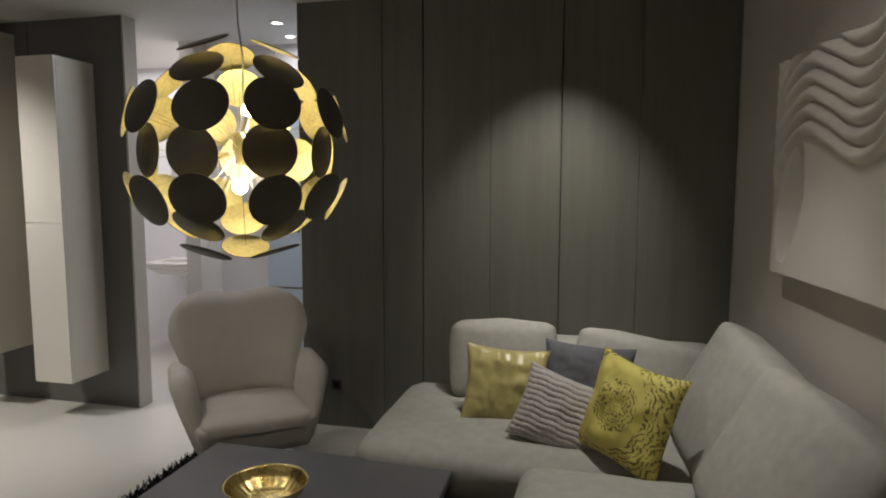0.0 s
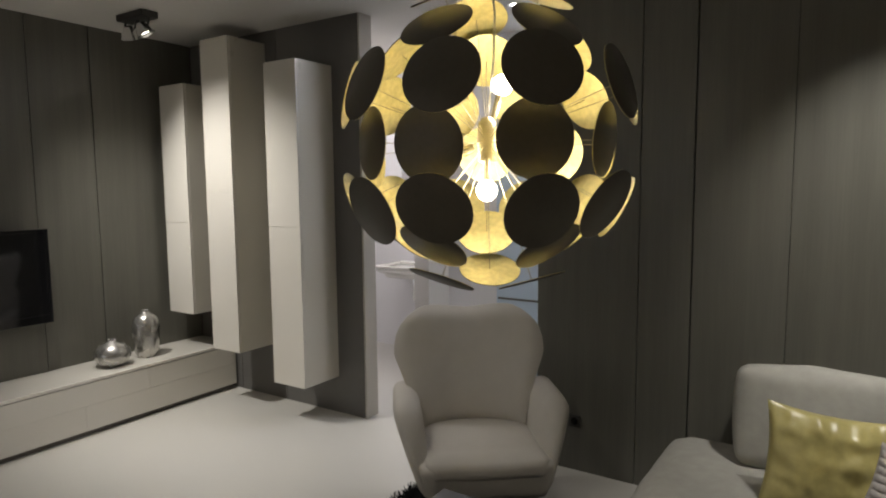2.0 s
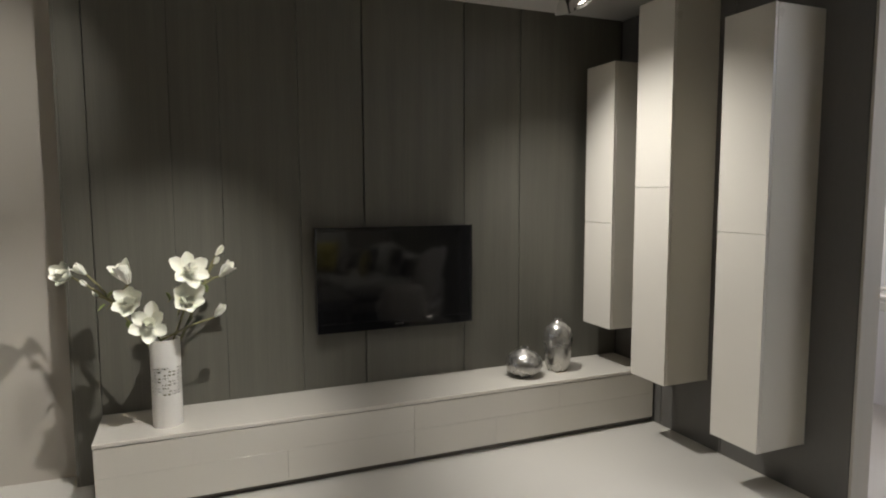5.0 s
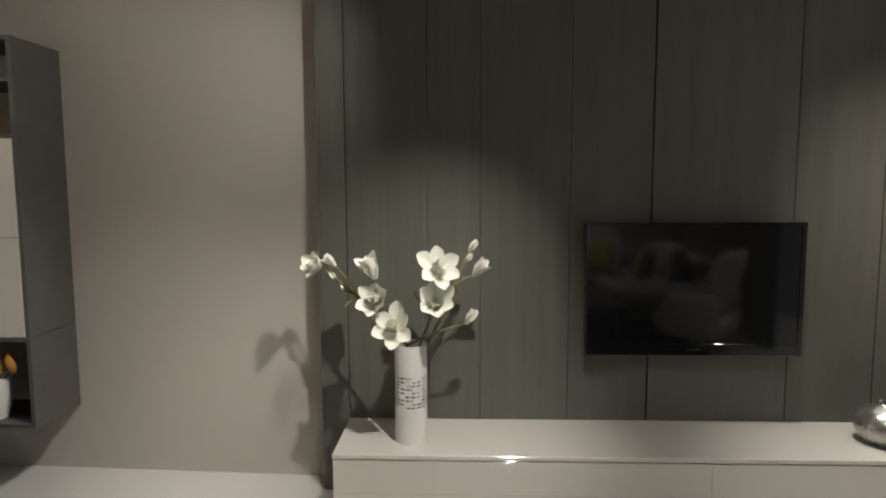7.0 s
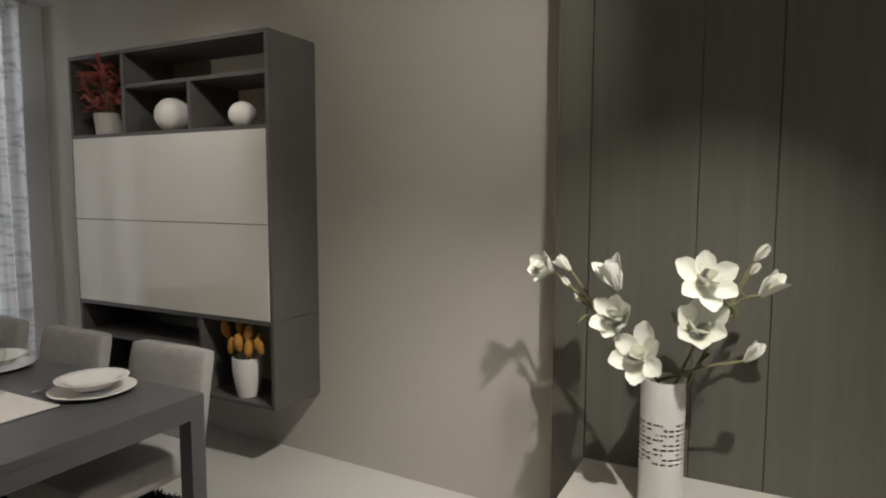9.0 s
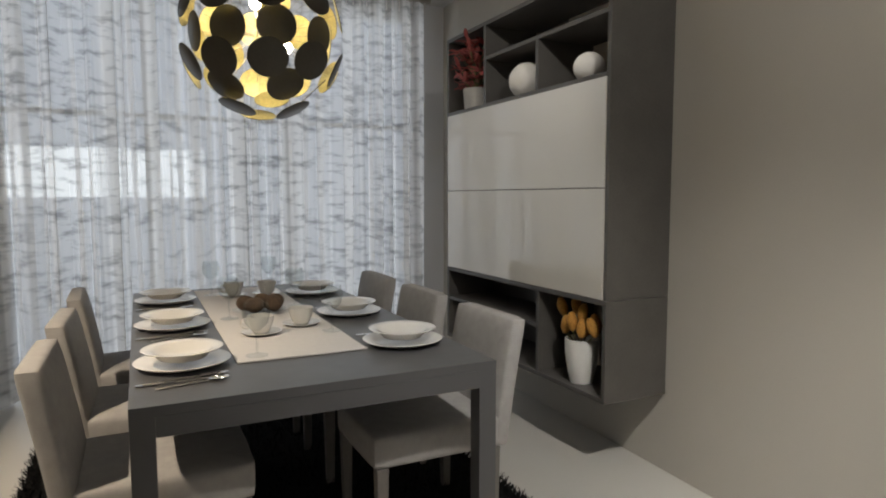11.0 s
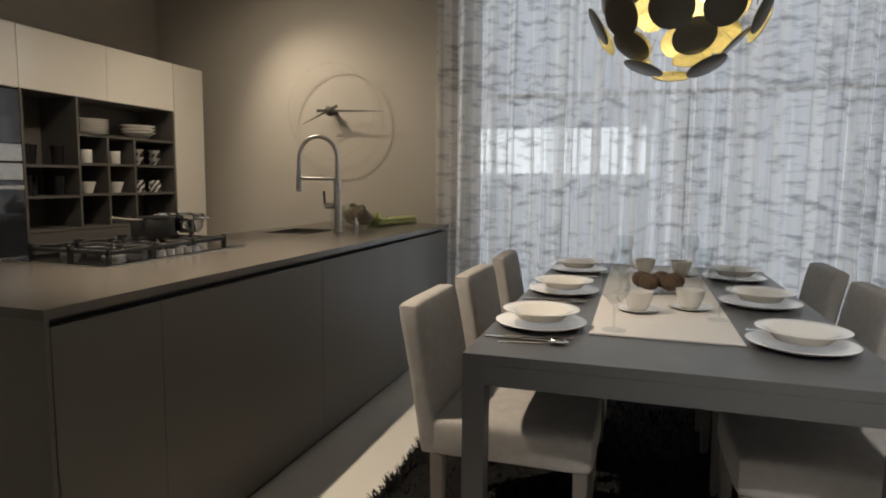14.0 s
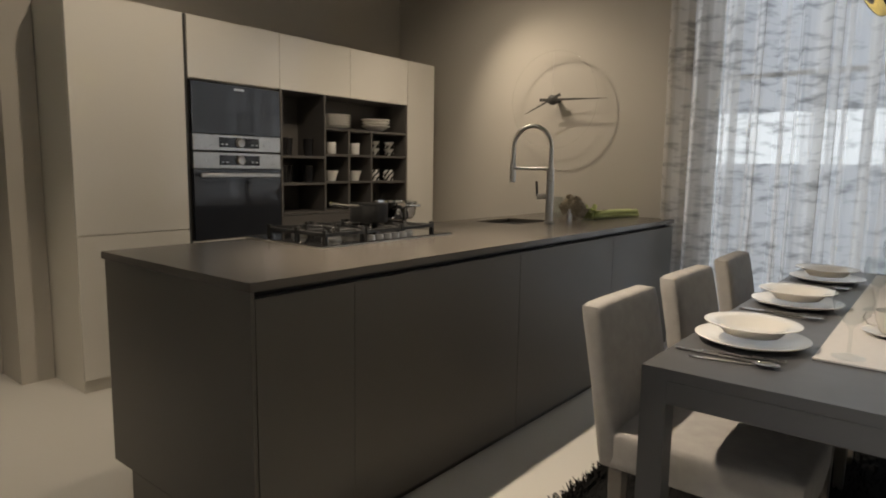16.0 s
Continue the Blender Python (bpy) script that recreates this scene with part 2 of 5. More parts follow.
def pillow(w, h, t, n=18, pinch=0.06, wob=0.012, seed=0):
    """A stuffed cushion standing in the xz plane, w wide, h high, t thick, with drawn-in sides and wrinkles."""
    bm = bmesh.new()
    grids = []
    for s in (1, -1):
        g = []
        for i in range(n + 1):
            row = []
            for j in range(n + 1):
                u, v = 2 * i / n - 1, 2 * j / n - 1
                e = max(0.0, (1 - abs(u) ** 2.6) * (1 - abs(v) ** 2.6)) ** 0.55
                x = w / 2 * u * (1 - pinch * (1 - v * v) * abs(u))
                z = h / 2 * v * (1 - pinch * (1 - u * u) * abs(v))
                k = (noise.noise(Vector((u * 2.5 + seed, v * 2.5, s * 3.1 + seed))) + 0.6 * noise.noise(Vector((u * 8 + seed, v * 5, s + seed))) * (abs(u * v) + 0.3)) * wob * e
                row.append((x, -s * (t / 2 * e + k), z))
            g.append(row)
        grids.append(g)
    edge = {}

    def vert(s, i, j):
        if i in (0, n) or j in (0, n):
            key = (i, j)
        else:
            key = (s, i, j)
        if key not in edge:
            edge[key] = bm.verts.new(grids[s][i][j])
        return edge[key]

    for s in (0, 1):
        for i in range(n):
            for j in range(n):
                bm.faces.new((vert(s, i, j), vert(s, i + 1, j), vert(s, i + 1, j + 1), vert(s, i, j + 1)))
    return bm


def puffy(x0, x1, y0, y1, z0, z1, r=0.05, puff=0.02, n=10, seed=0):
    """An upholstered block: rounded edges, faces swelling a little, faint wrinkles."""
    bm = bmesh.new()
    bmesh.ops.create_cube(bm, size=2)
    bmesh.ops.subdivide_edges(bm, edges=bm.edges[:], cuts=n, use_grid_fill=True)
    hx, hy, hz = (x1 - x0) / 2, (y1 - y0) / 2, (z1 - z0) / 2
    for v in bm.verts:
        u = Vector(v.co)
        p = Vector((u.x * hx, u.y * hy, u.z * hz))
        core = Vector((max(-hx + r, min(hx - r, p.x)), max(-hy + r, min(hy - r, p.y)), max(-hz + r, min(hz - r, p.z))))
        d = p - core
        if d.length > 1e-6:
            p = core + d.normalized() * r
        bx, by, bz = 1 - u.x ** 2, 1 - u.y ** 2, 1 - u.z ** 2
        k = puff * (1 + 0.5 * noise.noise(Vector((p.x * 6 + seed, p.y * 6, p.z * 6))))
        if abs(u.x) > 0.999:
            p.x += math.copysign(k * by * bz, u.x)
        if abs(u.y) > 0.999:
            p.y += math.copysign(k * bx * bz, u.y)
        if abs(u.z) > 0.999:
            p.z += math.copysign(k * bx * by, u.z)
        v.co = p + Vector(((x0 + x1) / 2, (y0 + y1) / 2, (z0 + z1) / 2))
    return bm

# ---- the large structure ----
def wall(name, x0, x1, y0, y1, z0, z1, material, label="", kind="structure", cat="wall"):
    return tagged(part(name, box(x0, x1, y0, y1, z0, z1), material), label, cat, kind=kind)


H = 2.83
wall("floor", -5.8, 1.4, -3.6, 6.4, -0.12, 0.0, M_FLOOR, "pale polished resin floor", cat="floor")
wall("ceiling", -5.8, 1.4, -3.8, 6.4, H, H + 0.15, M_CEIL, "plain off-white painted ceiling", cat="ceiling")
# the light wall runs slightly out of square and ends at the veneer
west = box(-0.2, 0, -3.0, 1.403, 0, H)
west.transform(pose(-5.53, -0.83, 0, 0, 0, -2.8))
tagged(part("wall_west", west, M_WALL), "plain beige plastered wall", "wall", kind="structure")
# dark veneer wall behind the television: backing and boards with open joints
tvw = wall("wall_television", -5.53, -5.323, 0.591, 4.155, 0, H, M_GROOVE, "dark grey-brown veneer panel wall with open joints")
cuts = [0.590, 0.716, 1.12, 1.38, 1.82, 2.215, 2.90, 3.32, 4.155]
gaps = [0.001, 0.0022, 0.0012, 0.0012, 0.0012, 0.004, 0.0025, 0.003, 0.001]
for i in range(len(cuts) - 1):
    part("panel", box(-5.323, -5.305, cuts[i] + gaps[i], cuts[i + 1] - gaps[i + 1], 0.0, H, 0.0015), M_PANEL, tvw)
part("panel", box(-5.53, -5.305, 0.575, 0.5905, 0.0, H, 0.0015), M_PANEL, tvw)
# dark wall with the hanging cabinets, ending at the passage
cbw = wall("wall_cabinets", -5.53, -3.482, 4.173, 4.285, 0, H, M_GROOVE, "dark grey panel wall ending at the passage")
cuts = [-5.305, -4.80, -4.28, -3.482]
for i in range(len(cuts) - 1):
    part("panel", box(cuts[i] + 0.003, cuts[i + 1] - 0.003, 4.157, 4.173, 0.0, H, 0.0015), M_DARKWALL, cbw)
part("end_panel", box(-3.482, -3.466, 4.157, 4.285, 0.0, H, 0.002), M_WALL, cbw, "grey painted end face")
# dark veneer wall behind the sofa
sfw = wall("wall_sofa", -2.15, 0.55, 4.193, 4.31, 0, H, M_GROOVE, "dark grey-brown wood veneer wall with vertical joints")
cuts = [-2.155, -1.57, -1.30, -0.865, -0.435, 0.02, 0.55]
gaps = [0.001, 0.002, 0.0035, 0.001, 0.0035, 0.001, 0.001]
for i in range(len(cuts) - 1):
    part("panel", box(cuts[i] + gaps[i], cuts[i + 1] - gaps[i + 1], 4.175, 4.193, 0.0, H, 0.0015), M_PANEL, sfw)
# the wall beside the sofa stands a little out of square
east = box(0, 0.2, -4.6, 0, 0, H)
east.transform(pose(0.552, 4.19, 0, 0, 0, 6.0))
tagged(part("wall_east", east, M_WALL), "plain beige plastered wall beside the sofa", "wall", kind="structure")
wall("wall_kitchen", 0.30, 1.2, -3.45, -0.12, 0, H, M_WALL, "plain beige plastered wall behind the kitchen")
wall("wall_pier", 0.01, 0.298, -0.296, -0.13, 0, H, M_WALL, "beige plastered pier beside the tall cabinet")
# window wall: solid beside the window, opening behind the curtain
wall("wall_south", -2.52, 1.2, -3.65, -3.45, 0, H, M_WALL, "beige plastered wall beside the window")
# white instead of beige: the daylight on this strip is put into its colour
wall("wall_south_west", -5.78, -5.38, -3.65, -3.45, 0, H, M_WHITEWALL, "narrow wall beside the window, coloured white as if daylit")
wall("lintel", -5.38, -2.52, -3.65, -3.45, 2.72, H, M_WALL, "plastered lintel over the window")
# corridor and bathroom behind
wall("wall_corridor", -3.46, 0.75, 5.25, 5.35, 0, H, M_WHITEWALL, "white corridor wall")
wall("wall_jamb", -3.60, -3.46, 4.95, 5.95, 0, H, M_CEIL, "grey wall end beside the bathroom door")
wall("wall_bath_north", -5.73, -3.6, 5.95, 6.1, 0, H, M_WHITEWALL, "white tiled bathroom wall")
# unseen white lining, added so that the mirror reflects something bright
wall("wall_bath_south", -5.53, -3.482, 4.286, 4.30, 0, H, M_WHITEWALL, "white lining added behind the panels for the mirror")
wall("wall_bath_west", -5.73, -5.55, 4.16, 5.95, 0, H, M_WHITEWALL, "white bathroom wall")
wall("wall_corridor_end", 0.6, 0.75, 4.31, 5.25, 0, H, M_WHITEWALL, "white corridor end wall")
# glowing sheet beyond the window in place of a daylit view
wall("backdrop", -9, 1, -6.1, -6.0, -0.5, 4.5, M_DISTANCE2, "glowing pale sheet standing in for the daylit distance", cat="backdrop")

# ---- living room ----
# low bench under the television
bench = thing("tv_bench", (-4.857, 0.717, 0), "long low cream lacquered media bench on a recessed plinth", "bench")
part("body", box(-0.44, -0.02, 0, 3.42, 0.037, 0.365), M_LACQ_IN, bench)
part("top", box(-0.446, 0.0, -0.002, 3.425, 0.367, 0.389, 0.003), M_LACQ, bench)
part("plinth", box(-0.42, -0.035, 0.01, 3.41, 0.0, 0.036), M_TOP, bench, "dark recessed plinth")
rows = ((0.2108, 0.362, (0.003, 0.45, 1.66, 2.66, 3.42)), (0.04, 0.21, (0.003, 0.93, 1.66, 2.20, 3.42)))
for z0, z1, ys in rows:
    for a, b in zip(ys, ys[1:]):
        part("drawer_front", box(-0.02, -0.001, a + 0.0004, b - 0.0004, z0, z1, 0.0006), M_LACQ, bench)

# three tall cabinets hanging on the dark wall
for x, z0, z1, split, lab in ((-5.23, 0.67, 2.455, 1.39, "short"), (-4.70, 0.431, 2.739, 1.63, "tallest"), (-4.03, 0.273, 2.504, 1.389, "low-hung")):
    c = thing("hanging_cabinet", (x, 3.81, z0), f"{lab} tall narrow cream gloss cabinet hung on a dark wall", "cabinet", "hanging cabinets")
    h, s = z1 - z0, split - z0
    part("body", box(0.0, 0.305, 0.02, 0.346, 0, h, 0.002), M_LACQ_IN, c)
    part("door", box(0.0, 0.305, 0.0, 0.018, s + 0.0015, h, 0.0015), M_LACQ, c)
    part("door", box(0.0, 0.305, 0.0, 0.018, 0, s - 0.0015, 0.0015), M_LACQ, c)

# television
tv = thing("television", (-5.20, 2.40, 0.752), "flat black wall-mounted television, switched off", "television")
part("mount", box(-0.105, -0.05, -0.2, 0.2, 0.15, 0.5), M_BLACK, tv)
part("body", box(-0.06, -0.008, -0.51, 0.51, 0.0, 0.64, 0.006, 2), M_BLACK, tv)
part("screen", box(-0.008, -0.003, -0.487, 0.487, 0.058, 0.617), M_SCREEN, tv, "dark glossy screen")
fr = box(-0.008, 0.002, -0.511, -0.488, 0.0, 0.641, 0.002)
for b in ((-0.488, 0.488, 0.0, 0.057), (-0.488, 0.488, 0.618, 0.641), (0.488, 0.511, 0.0, 0.641)):
    box(-0.008, 0.002, b[0], b[1], b[2], b[3], 0.002, 1, fr)
part("bezel", fr, M_SCREEN, tv)
part("badge", box(0.002, 0.004, -0.03, 0.03, 0.024, 0.032), M_CHROME, tv, "small pale maker's mark")


# silver vases
def vase(x, y, prof, lab):
    v = thing("silver_vase", (x, y, 0.389), lab, "vase", "silver vases")
    part("body", lathe(prof, 32), M_SILVER, v, smooth=40)
    rim = bmesh.new()
    for k in range(9):
        a = k * 2 * math.pi / 9
        add(rim, box(-0.006, 0.006, -0.004, 0.004, 0, 0.012, 0.002), pose(0.022 * math.cos(a), 0.022 * math.sin(a), max(q[1] for q in prof) - 0.004, 15 * math.sin(a), 15 * math.cos(a), math.degrees(a)))
    part("rim", rim, M_SILVER, v)


vase(-5.05, 3.22, [(0, 0), (0.07, 0), (0.105, 0.03), (0.125, 0.075), (0.118, 0.115), (0.08, 0.155), (0.034, 0.175), (0.024, 0.185), (0.026, 0.19), (0.018, 0.19), (0.018, 0.17), (0.05, 0.14), (0, 0.12)], "squat round crackled silver vase with a small neck")
vase(-5.08, 3.50, [(0, 0), (0.065, 0), (0.085, 0.04), (0.094, 0.14), (0.098, 0.23), (0.085, 0.29), (0.05, 0.325), (0.028, 0.335), (0.022, 0.345), (0.025, 0.352), (0.017, 0.352), (0.017, 0.33), (0.05, 0.3), (0, 0.28)], "tall shouldered crackled silver vase with a small neck")

# white vase with magnolia branches
M_PETAL = mat("magnolia_petal", (0.86, 0.86, 0.77), 0.5, var=0.04, scale=30)
M_STEM = mat("green_brown_stem", (0.20, 0.19, 0.09), 0.7, var=0.25, scale=40)
M_LEAFGREEN = mat("leaf_green", (0.16, 0.20, 0.06), 0.6, var=0.25, scale=30)
fv = thing("flower_vase", (-5.03, 1.055, 0.389), "tall white cylinder vase with pierced slots in the middle", "vase")
bm = bmesh.new()
n_, R_ = 72, 0.075
levels = [0.0] + [0.172 + k * 0.0085 for k in range(18)] + [0.46]
for s_, rr in ((0, R_), (1, R_ - 0.004)):
    ring = [[bm.verts.new((rr * math.cos(2 * math.pi * k / n_), rr * math.sin(2 * math.pi * k / n_), z)) for k in range(n_)] for z in levels]
    for i in range(len(levels) - 1):
        for k in range(n_):
            slot = 0 < i < len(levels) - 2 and i % 2 == 1 and k % 4 != 0 and 2 < (k + 6 * math.sin(i * 2.1)) % 24 < 20
            if not slot:
                bm.faces.new((ring[i][k], ring[i][(k + 1) % n_], ring[i + 1][(k + 1) % n_], ring[i + 1][k]))
    if s_ == 0:
        bm.faces.new(ring[0])
        outer = ring
    else:
        for k in range(n_):
            bm.faces.new((outer[-1][k], outer[-1][(k + 1) % n_], ring[-1][(k + 1) % n_], ring[-1][k]))
part("body", bm, M_CERAMIC, fv, smooth=40)


def petal(length, width, cup):
    b = bmesh.new()
    g = []
    for i in range(7):
        u = i / 6
        w = width * 1.15 * (0.30 + 0.70 * min(1, u * 1.8)) * math.sqrt(max(0.02, 1 - max(0, (u - 0.45) / 0.56) ** 2.6))
        row = []
        for j in range(5):
            v = j / 2 - 1
            row.append(b.verts.new((w / 2 * v, length * u, cup * (u ** 1.6) * length * 0.55 + 0.22 * w * v * v)))
        g.append(row)
    for i in range(6):
        for j in range(4):
            b.faces.new((g[i][j], g[i][j + 1], g[i + 1][j + 1], g[i + 1][j]))
    return b


def flower(place, toward, size, openness, rng, count=8):
    """One blossom in its own mesh, looking along toward."""
    b = bmesh.new()
    q = Vector(toward).to_track_quat("Z", "Y").to_matrix().to_4x4()
    for k in range(count):
        inner = k >= count * 0.6
        lift = (65 if inner else 25) * openness + (1 - openness) * 78 + rng.uniform(-8, 8)
        p = petal(size * rng.uniform(0.88, 1.1) * (0.82 if inner else 1.0), size * rng.uniform(0.46, 0.54), 0.42)
        m = Matrix.Translation(place) @ q @ pose(0, 0, 0, 0, 0, k * 360 / (count * 0.6) + (30 if inner else 0) + rng.uniform(-8, 8)) @ pose(0, 0, 0, lift if not inner else max(lift, 60))
        add(b, p, m)
    c = bmesh.new()
    bmesh.ops.create_icosphere(c, subdivisions=1, radius=size * 0.12)
    add(b, c, Matrix.Translation(Vector(place)) @ q @ pose(0, 0, size * 0.1))
    return b


rng = random.Random(4)
bq = thing("magnolia_branches", (-5.03, 1.055, 0.84), "white magnolia blossoms on branching stems in a vase", "flowers")
blooms = [((-0.06, -0.42, 0.35), 0.075, 0.7), ((-0.05, -0.35, 0.36), 0.060, 0.3), ((-0.04, -0.345, 0.30), 0.035, 0.0), ((-0.03, -0.30, 0.245), 0.03, 0.0), ((0.06, -0.15, 0.315), 0.085, 0.45), ((0.09, -0.135, 0.215), 0.085, 0.85),
          ((0.11, -0.055, 0.10), 0.088, 0.95), ((0.06, 0.125, 0.355), 0.092, 1.0), ((0.06, 0.105, 0.20), 0.095, 0.75), ((0.02, 0.265, 0.435), 0.050, 0.1), ((0.02, 0.255, 0.39), 0.035, 0.0), ((0.0, 0.285, 0.32), 0.075, 0.3), ((0.02, 0.25, 0.105), 0.062, 0.2)]
hubs = [(0.01, -0.22, 0.20), (0.01, -0.02, 0.0), (0.01, 0.10, 0.15), (0.01, 0.2, 0.28)]
stem = bmesh.new()
for i, (p, s, o) in enumerate(blooms):
    p = Vector(p)
    hub = min((Vector(h) for h in hubs), key=lambda h: (h - p).length + (0.3 if h.z > p.z else 0))
    part("stem", tube([(0, 0, -0.35), (hub.x * 0.5, hub.y * 0.35, -0.02), hub, hub.lerp(p, 0.6) + Vector((0, 0, 0.01)), p], 0.007, 6, None, 0.0045), M_STEM, bq)
    direction = Vector((0.8, p.y * 1.4, 0.35)) if o > 0.5 else Vector((0.25, p.y * 2, 0.7))
    part("blossom", flower(p, direction.normalized(), s * (1.38 if o > 0.4 else 1.25), o, rng, 10 if o > 0.4 else 7), M_PETAL, bq, smooth=60)
for k in range(9):
    h = Vector(rng.choice(hubs)) + Vector((rng.uniform(-0.02, 0.04), rng.uniform(-0.08, 0.08), rng.uniform(-0.05, 0.06)))
    tube([h, h + Vector((0.02, rng.uniform(-0.05, 0.05), 0.05))], 0.002, 5, stem, 0.004)
tagged(part("side_twig_growth", stem, M_STEM, bq), kind="stuff")
lv = bmesh.new()
for k in range(8):
    h = Vector((rng.uniform(0, 0.05), rng.uniform(-0.3, 0.25), rng.uniform(0.02, 0.3)))
    add(lv, petal(0.05, 0.025, 0.2), Matrix.Translation(h) @ pose(0, 0, 0, rng.uniform(20, 80), 0, rng.uniform(0, 360)))
tagged(part("leaves", lv, M_LEAFGREEN, bq), kind="stuff")


# pendant lamps: a ball of gilded discs on spokes
def disc_lamp(place, R, r, seed, lab, cord, low=-1):
    lamp = thing("pendant_lamp", place, lab, "lamp", "pendant lamps")
    rg = random.Random(seed)
    rings = ((68, 3, 11), (47, 5, -23), (19, 10, -41), (-3, 9, -43), (-25, 10, -43), (-48, 5, -23), (-68, 3, low))
    outer_me = inner_me = None
    for el, count, off in rings:
        for k in range(count):
            az = radians(off + seed + 360 * k / count + rg.uniform(-3, 3))
            e = radians(el + rg.uniform(-2, 2))
            rad = R * (0.84 if el == -3 else 0.90 if abs(el) in (47, 48) else 1.0) * 0.965
            d = Vector((math.cos(az) * math.cos(e), math.sin(az) * math.cos(e), math.sin(e)))
            q = d.to_track_quat("Z", "Y").to_matrix().to_4x4()
            m = Matrix.Translation(d * rad) @ q @ pose(0, 0, 0, rg.uniform(-5, 5), rg.uniform(-5, 5))
            if outer_me is None:
                o = part("disc", lathe([(0, 0.0035), (r * 0.97, 0.0025), (r, 0.001), (r, 0.0)], 32), M_DISC, lamp, smooth=40)
                i = part("gilding", lathe([(r * 0.995, 0.0), (r * 0.995, -0.0012), (0, -0.0008)], 32), M_GOLD, o, "gold-leafed inner face", smooth=40)
                outer_me, inner_me = o.data, i.data
            else:
                o, i = new("disc", outer_me), new("gilding", inner_me)
                o.parent, i.parent = lamp, o
                i["label"] = "gold-leafed inner face"
            o.matrix_basis = m
            part("spoke", tube([d * 0.03, d * (rad - 0.001)], 0.0009, 5), M_ROD, lamp)
    part("hub", lathe([(0, -0.05), (0.022, -0.045), (0.026, 0), (0.022, 0.045), (0.012, 0.06), (0, 0.06)], 20), M_ROD, lamp, smooth=40)
    for dx, dy, dz in ((0.03, 0.02, 0.135), (0.12, 0.05, 0.0), (0.02, -0.04, -0.115), (-0.11, -0.02, -0.03)):
        b = bmesh.new()
        bmesh.ops.create_uvsphere(b, u_segments=16, v_segments=10, radius=0.025)
        bl = part("bulb", b, M_BULB, lamp, "lit clear bulb", smooth=60)
        bl.location = (dx, dy, dz)
        bl.visible_shadow = True
        part("lamp_holder", tube([(dx * 0.3, dy * 0.3, dz * 0.3), (dx * 0.8, dy * 0.8, dz * 0.85)], 0.008, 8), M_ROD, lamp)
    part("cord", tube([(0, 0, 0.05), (0.012, 0.01, 0.2), (0.02, 0.0, 0.3), (0.005, 0, R + 0.05), (0, 0, cord - place[2])], 0.003, 6), M_STEEL, lamp)
    part("canopy", lathe([(0, cord - place[2] - 0.03), (0.06, cord - place[2] - 0.03), (0.062, cord - place[2] - 0.001), (0, cord - place[2] - 0.001)], 24), M_STEEL, lamp, smooth=40)
    return lamp


disc_lamp((-1.38, 2.16, 1.76), 0.36, 0.081, 0, "globe pendant of black discs gilded inside, lit, over the coffee table", H)

# surface-mounted twin spotlight by the corner
sp = thing("ceiling_spotlight", (-4.71, 3.34, H), "black twin spotlight fixed to the ceiling, lit", "spotlight")
part("plate", box(-0.15, 0.15, -0.06, 0.06, -0.045, -0.001, 0.004), M_BLACK, sp)
for dx in (-0.075, 0.075):
    hd = part("spot_head", lathe([(0, 0.02), (0.025, 0.018), (0.045, -0.015), (0.058, -0.055), (0.063, -0.062), (0.056, -0.059), (0.03, -0.03), (0, -0.03)], 24), M_CHROME, sp, smooth=40)
    hd.matrix_basis = pose(dx, -0.02, -0.095, 22, -18 * (1 if dx > 0 else -1), 0)
    part("lens", lathe([(0, -0.033), (0.030, -0.036), (0.028, -0.046), (0, -0.05)], 20), M_SPOTGLOW, hd, "glowing lens")
    part("yoke", tube([(dx - 0.062, 0.0, -0.044), (dx - 0.064, -0.015, -0.10), (dx - 0.05, -0.02, -0.11)], 0.006, 8), M_BLACK, sp)
    part("yoke", tube([(dx + 0.062, 0.0, -0.044), (dx + 0.064, -0.015, -0.10), (dx + 0.05, -0.02, -0.11)], 0.006, 8), M_BLACK, sp)

# wing armchair
ac = thing("armchair", (-2.185, 3.53, 0), "pale wool upholstered wing armchair on a swivel base", "armchair", turn=38)
bm = bmesh.new()
nu, nv = 22, 18
grid = [[], []]
for s in (0, 1):
    for i in range(nu + 1):
        row = []
        for j in range(nv + 1):
            u, v = 2 * i / nu - 1, j / nv
            w = 0.285 + 0.125 * min(1, v / 0.7) ** 1.3
            if v > 0.7:
                w *= 1 - 0.10 * ((v - 0.7) / 0.3) ** 3
            top = 0.985 + 0.018 * math.sin(abs(u) * 2.6 - 0.6) - 0.085 * max(0, abs(u) - 0.55) ** 2 / 0.2
            z = 0.36 + v * (top - 0.36)
            e = (max(0.0, 1 - abs(u) ** 4) * max(0.0, 1 - abs(2 * v - 1) ** 7)) ** 0.5
            y = 0.24 + 0.15 * v - 0.13 * abs(u) ** 2.4 + (0.055 if s else -0.055) * e
            row.append((w * u - 0.02, y, z))
        grid[s].append(row)
made = {}


def shell(s, i, j):
    key = (i, j) if i in (0, nu) or j in (0, nv) else (s, i, j)
    if key not in made:
        made[key] = bm.verts.new(grid[s][i][j])
    return made[key]


